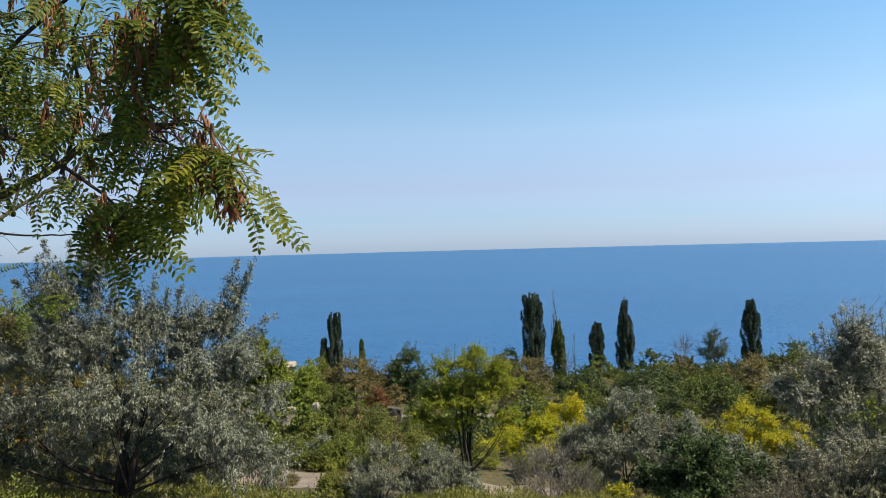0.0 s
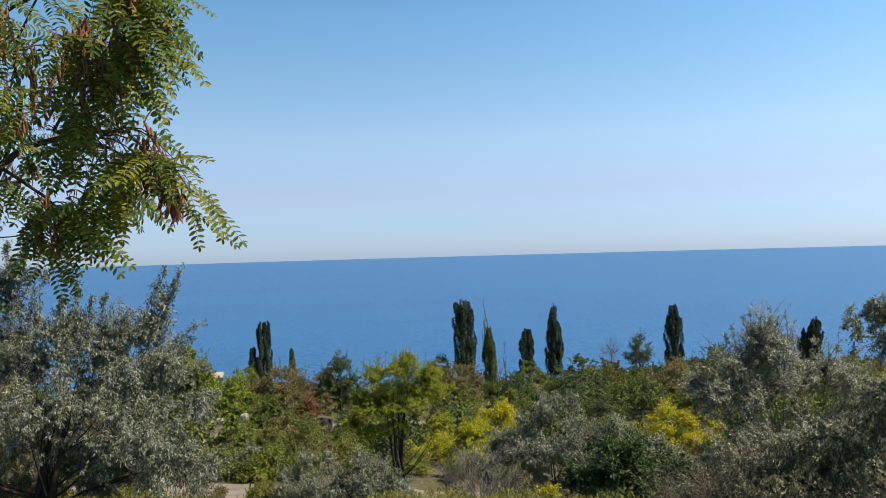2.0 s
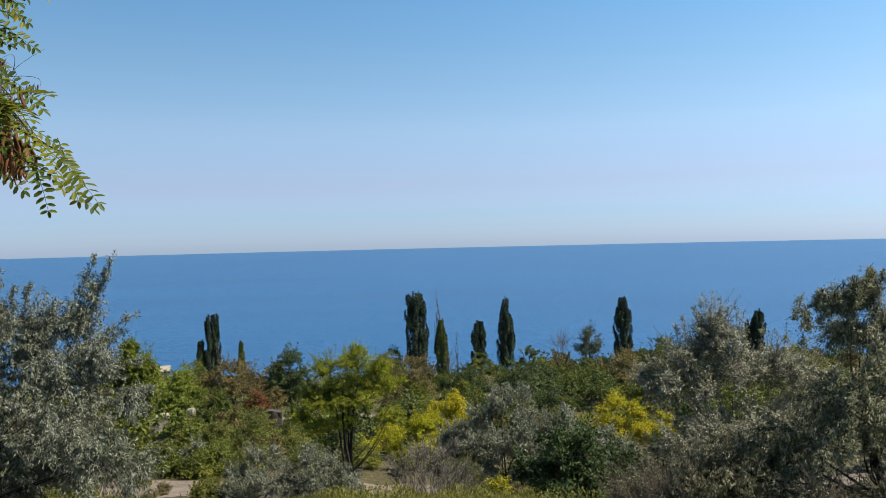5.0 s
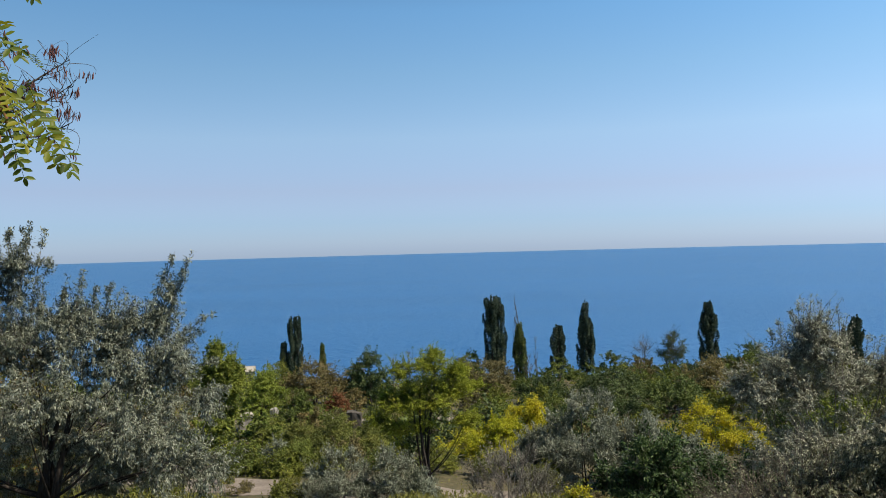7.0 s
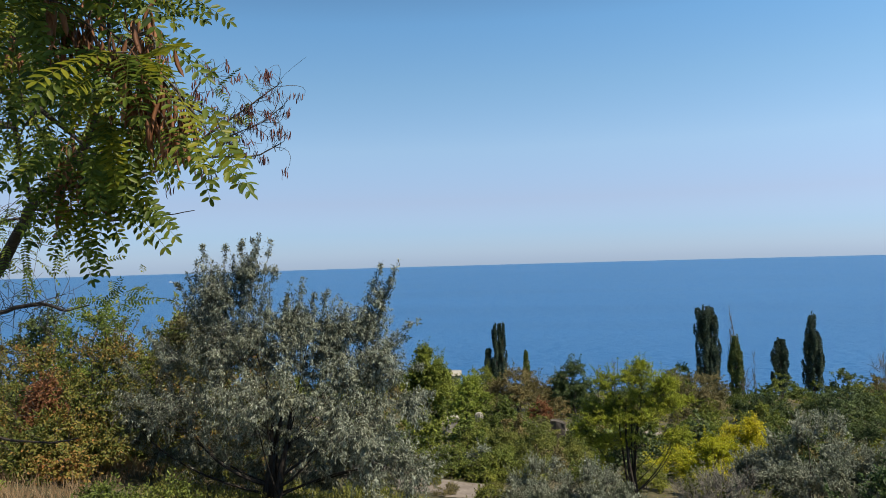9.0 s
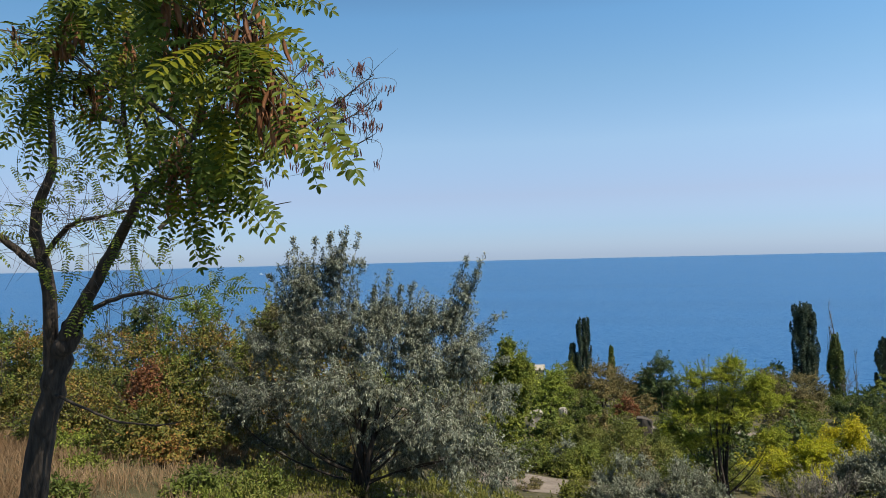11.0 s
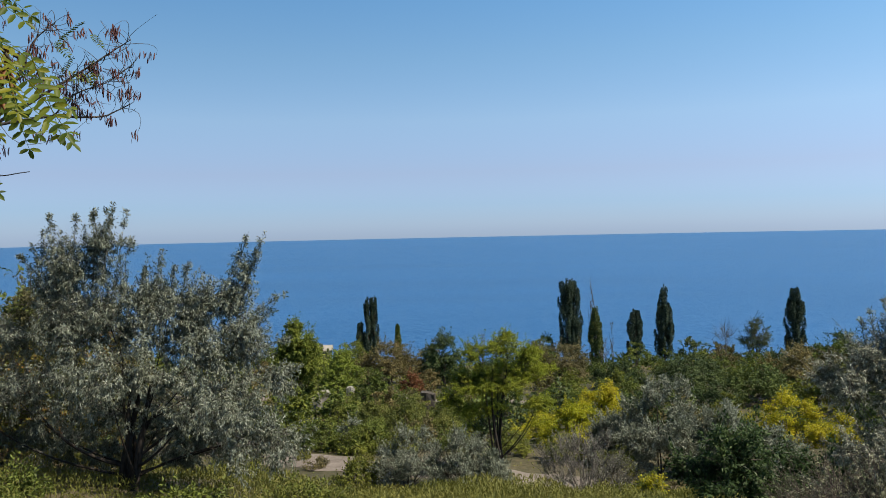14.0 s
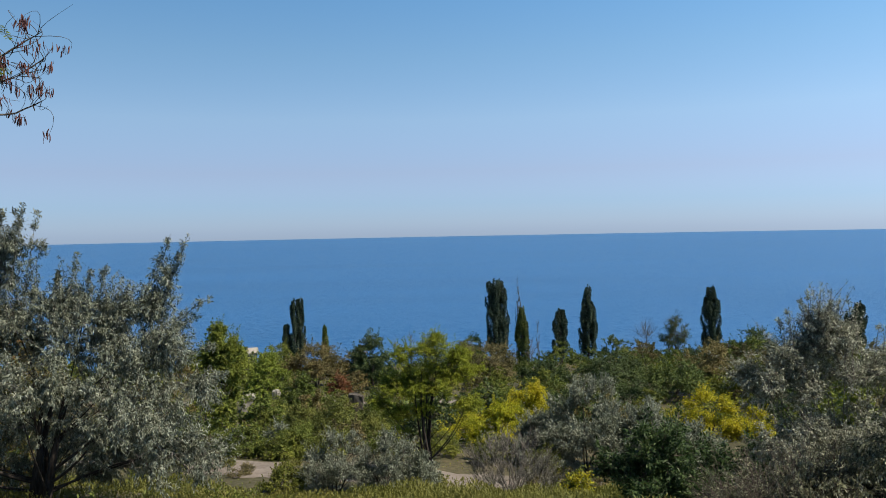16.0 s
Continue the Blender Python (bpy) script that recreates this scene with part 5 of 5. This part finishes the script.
# dry twigs with grey pods on the far limbs
tw_s, tw_e = [], []
for q in DRY_BOUGHS:
    for k in range(40):
        a = q[int(rng.integers(5, len(q)))]
        tw_s.append(a)
        tw_e.append(a + rng.normal(0, 0.08, 3) + np.array([0.02, 0, 0.04]))
for q in (BOUGHS[2], BOUGHS[3], BOUGHS[4], BOUGHS[12], BOUGHS[1]):
    for k in range(60):
        a = q[int(rng.integers(3, 15))]
        tw_s.append(a)
        tw_e.append(a + rng.normal(0, 0.19, 3) + np.array([0.03, 0, 0.03]))
TS, TE = np.array(tw_s), np.array(tw_e)
V, F = tubes(bezier(TS, (TS + TE) / 2 + rng.normal(0, 0.07, TS.shape), TE, 6) - FOOT, 0.0024 * np.linspace(1, 0.4, 6)[None] * np.ones((len(TS), 1)), 3)
tagged(mesh_obj("branchwork", V, F, BARK, acacia), kind="stuff")
dry = []
for k in range(0, 200, 2):
    p = TE[k] * 0.85 + TS[k] * 0.15
    for j in range(int(rng.integers(4, 11))):
        V, F = PODS[int(rng.integers(4))]
        dry.append((V @ np.array(turn(rng)).T * 0.7 + p + rng.normal(0, 0.014, 3) - FOOT, F))
V, F = joined(dry)
tagged(mesh_obj("dry_seed_mass", V, F, POD_GREY, acacia, smooth=False), "grey-brown dry seed pods", kind="stuff")


# ---------------------------------------------------------------- small built things on the slope and at sea
def box_bm(bm, size, at, bevel=0.03):
    r = bmesh.ops.create_cube(bm, size=1, matrix=Matrix.Translation(at) @ Matrix.Diagonal((*size, 1)))
    edges = list({e for v in r["verts"] for e in v.link_edges})
    bmesh.ops.bevel(bm, geom=edges, offset=bevel, segments=1, affect="EDGES")


def part(name, bm, mat_, parent, label=""):
    me = bpy.data.meshes.new(name)
    bm.to_mesh(me)
    bm.free()
    me.materials.append(mat_)
    ob = new(name, me)
    ob.parent = parent
    return tagged(ob, label)


WHITE = earth_material("white_paint", [(0.3, (0.62, 0.62, 0.60)), (0.6, (0.78, 0.78, 0.76))], 2.0, 12.0, 0.003)
DARKWALL = earth_material("dark_wall", [(0.3, (0.05, 0.045, 0.04)), (0.6, (0.10, 0.09, 0.08))], 1.0, 9.0, 0.01)


def cabin(x, y, ridge, w, dpt):
    """A low cabin with a pale sheet roof that rises above the bushes."""
    z0 = float(ground_z(x, y))
    root = new("cabin")
    root.location = (x, y, z0)
    root.rotation_euler = (0, 0, 0.25)
    h = ridge - z0
    eave = h - 0.9
    for nm, sz, at in (("wall", (w, 0.2, eave), (0, -dpt / 2, eave / 2)), ("wall", (w, 0.2, eave), (0, dpt / 2, eave / 2)),
                       ("wall", (0.2, dpt - 0.2, eave), (-w / 2 + 0.1, 0, eave / 2)), ("wall", (0.2, dpt - 0.2, eave), (w / 2 - 0.1, 0, eave / 2))):
        bm = bmesh.new()
        box_bm(bm, sz, at)
        part(nm, bm, CONCRETE, root)
    bm = bmesh.new()
    a, e = w / 2 + 0.4, dpt / 2 + 0.4
    lo = [bm.verts.new(v) for v in ((-a, -e, eave), (a, -e, eave), (a, e, eave), (-a, e, eave))]
    up = [bm.verts.new(v) for v in ((-a, 0, h), (a, 0, h))]
    for f in ((lo[0], lo[1], up[1], up[0]), (lo[2], lo[3], up[0], up[1]), (lo[1], lo[2], up[1]), (lo[3], lo[0], up[0]), (lo[3], lo[2], lo[1], lo[0])):
        bm.faces.new(f)
    part("roof", bm, SHEET, root, "pale sheet roof")
    return tagged(root, "low cabin with a pale sheet roof among trees", "cabin")


cabin(-35.6, 163, 15.7, 3.0, 3.4)


def block(x, y, w, d, h, mat_, label, turn=0.0):
    """A broken lump of concrete: a box cut finer, its corners knocked off."""
    bm = bmesh.new()
    box_bm(bm, (w, d, h), (0, 0, h / 2 - 0.1), 0.12)
    bmesh.ops.subdivide_edges(bm, edges=bm.edges[:], cuts=2, use_grid_fill=True)
    r = random.Random(int(x * 10))
    for v in bm.verts:
        a, c = v.co.x / w * 2, v.co.z / h
        v.co.z -= 0.16 * a * a + 0.08 * w * a * (1 if x > -12 else -1) * c
        v.co += Vector((r.uniform(-0.07, 0.07), r.uniform(-0.07, 0.07), r.uniform(-0.06, 0.06)))
    ob = part("concrete_block", bm, mat_, None)
    ob.location = (x, y, float(ground_z(x, y)))
    ob.rotation_euler = (0, 0, turn)
    return tagged(ob, label, "concrete block")


block(-18.6, 86.0, 1.5, 1.2, 2.3, CONCRETE, "pale weathered concrete block among the bushes", 0.2)
block(-15.6, 86.4, 0.8, 0.8, 2.75, CONCRETE, "small pale concrete block among the bushes", -0.1)
block(-14.2, 86.0, 1.9, 1.2, 1.5, CONCRETE, "pale broken concrete slab beside the lower track", 0.3)
block(-9.7, 86.5, 1.6, 0.9, 2.05, CONCRETE, "pale weathered concrete block below a red bush", 0.1)
block(-6.6, 86.5, 1.7, 0.8, 2.2, DARKWALL, "low dark retaining wall beside the lower track", 0.05)
block(-4.4, 84.5, 2.0, 1.0, 1.3, CONCRETE, "pale broken concrete slab beside the lower track", -0.2)


def boat(x, y, s, turn):
    root = new("boat")
    root.location = (x, y, 0)
    root.rotation_euler = (0, 0, turn)
    bm = bmesh.new()
    rows = []
    for u, w, k in ((-1, 0.55, 0), (-0.4, 0.75, 0), (0.3, 0.7, 0.05), (0.8, 0.35, 0.2), (1.1, 0.03, 0.35)):
        rows.append([bm.verts.new((u * 4 * s, q * w * 1.6 * s, z * s)) for q, z in ((-1, 1.0 + k), (-0.7, -0.3), (0.7, -0.3), (1, 1.0 + k))])
    for a, b in zip(rows, rows[1:]):
        for i in range(3):
            bm.faces.new((a[i], a[i + 1], b[i + 1], b[i]))
        bm.faces.new((a[3], a[0], b[0], b[3]))
    bm.faces.new(rows[0])
    part("hull", bm, WHITE, root)
    bm = bmesh.new()
    box_bm(bm, (3.0 * s, 1.6 * s, 1.4 * s), (-0.6 * s, 0, 1.6 * s), 0.15 * s)
    part("cabin", bm, WHITE, root)
    return tagged(root, "small white boat far out on the sea", "boat", group="boats")


boat(-1159, 1786, 1.3, 0.4)
boat(-710, 1116, 0.7, -0.6)
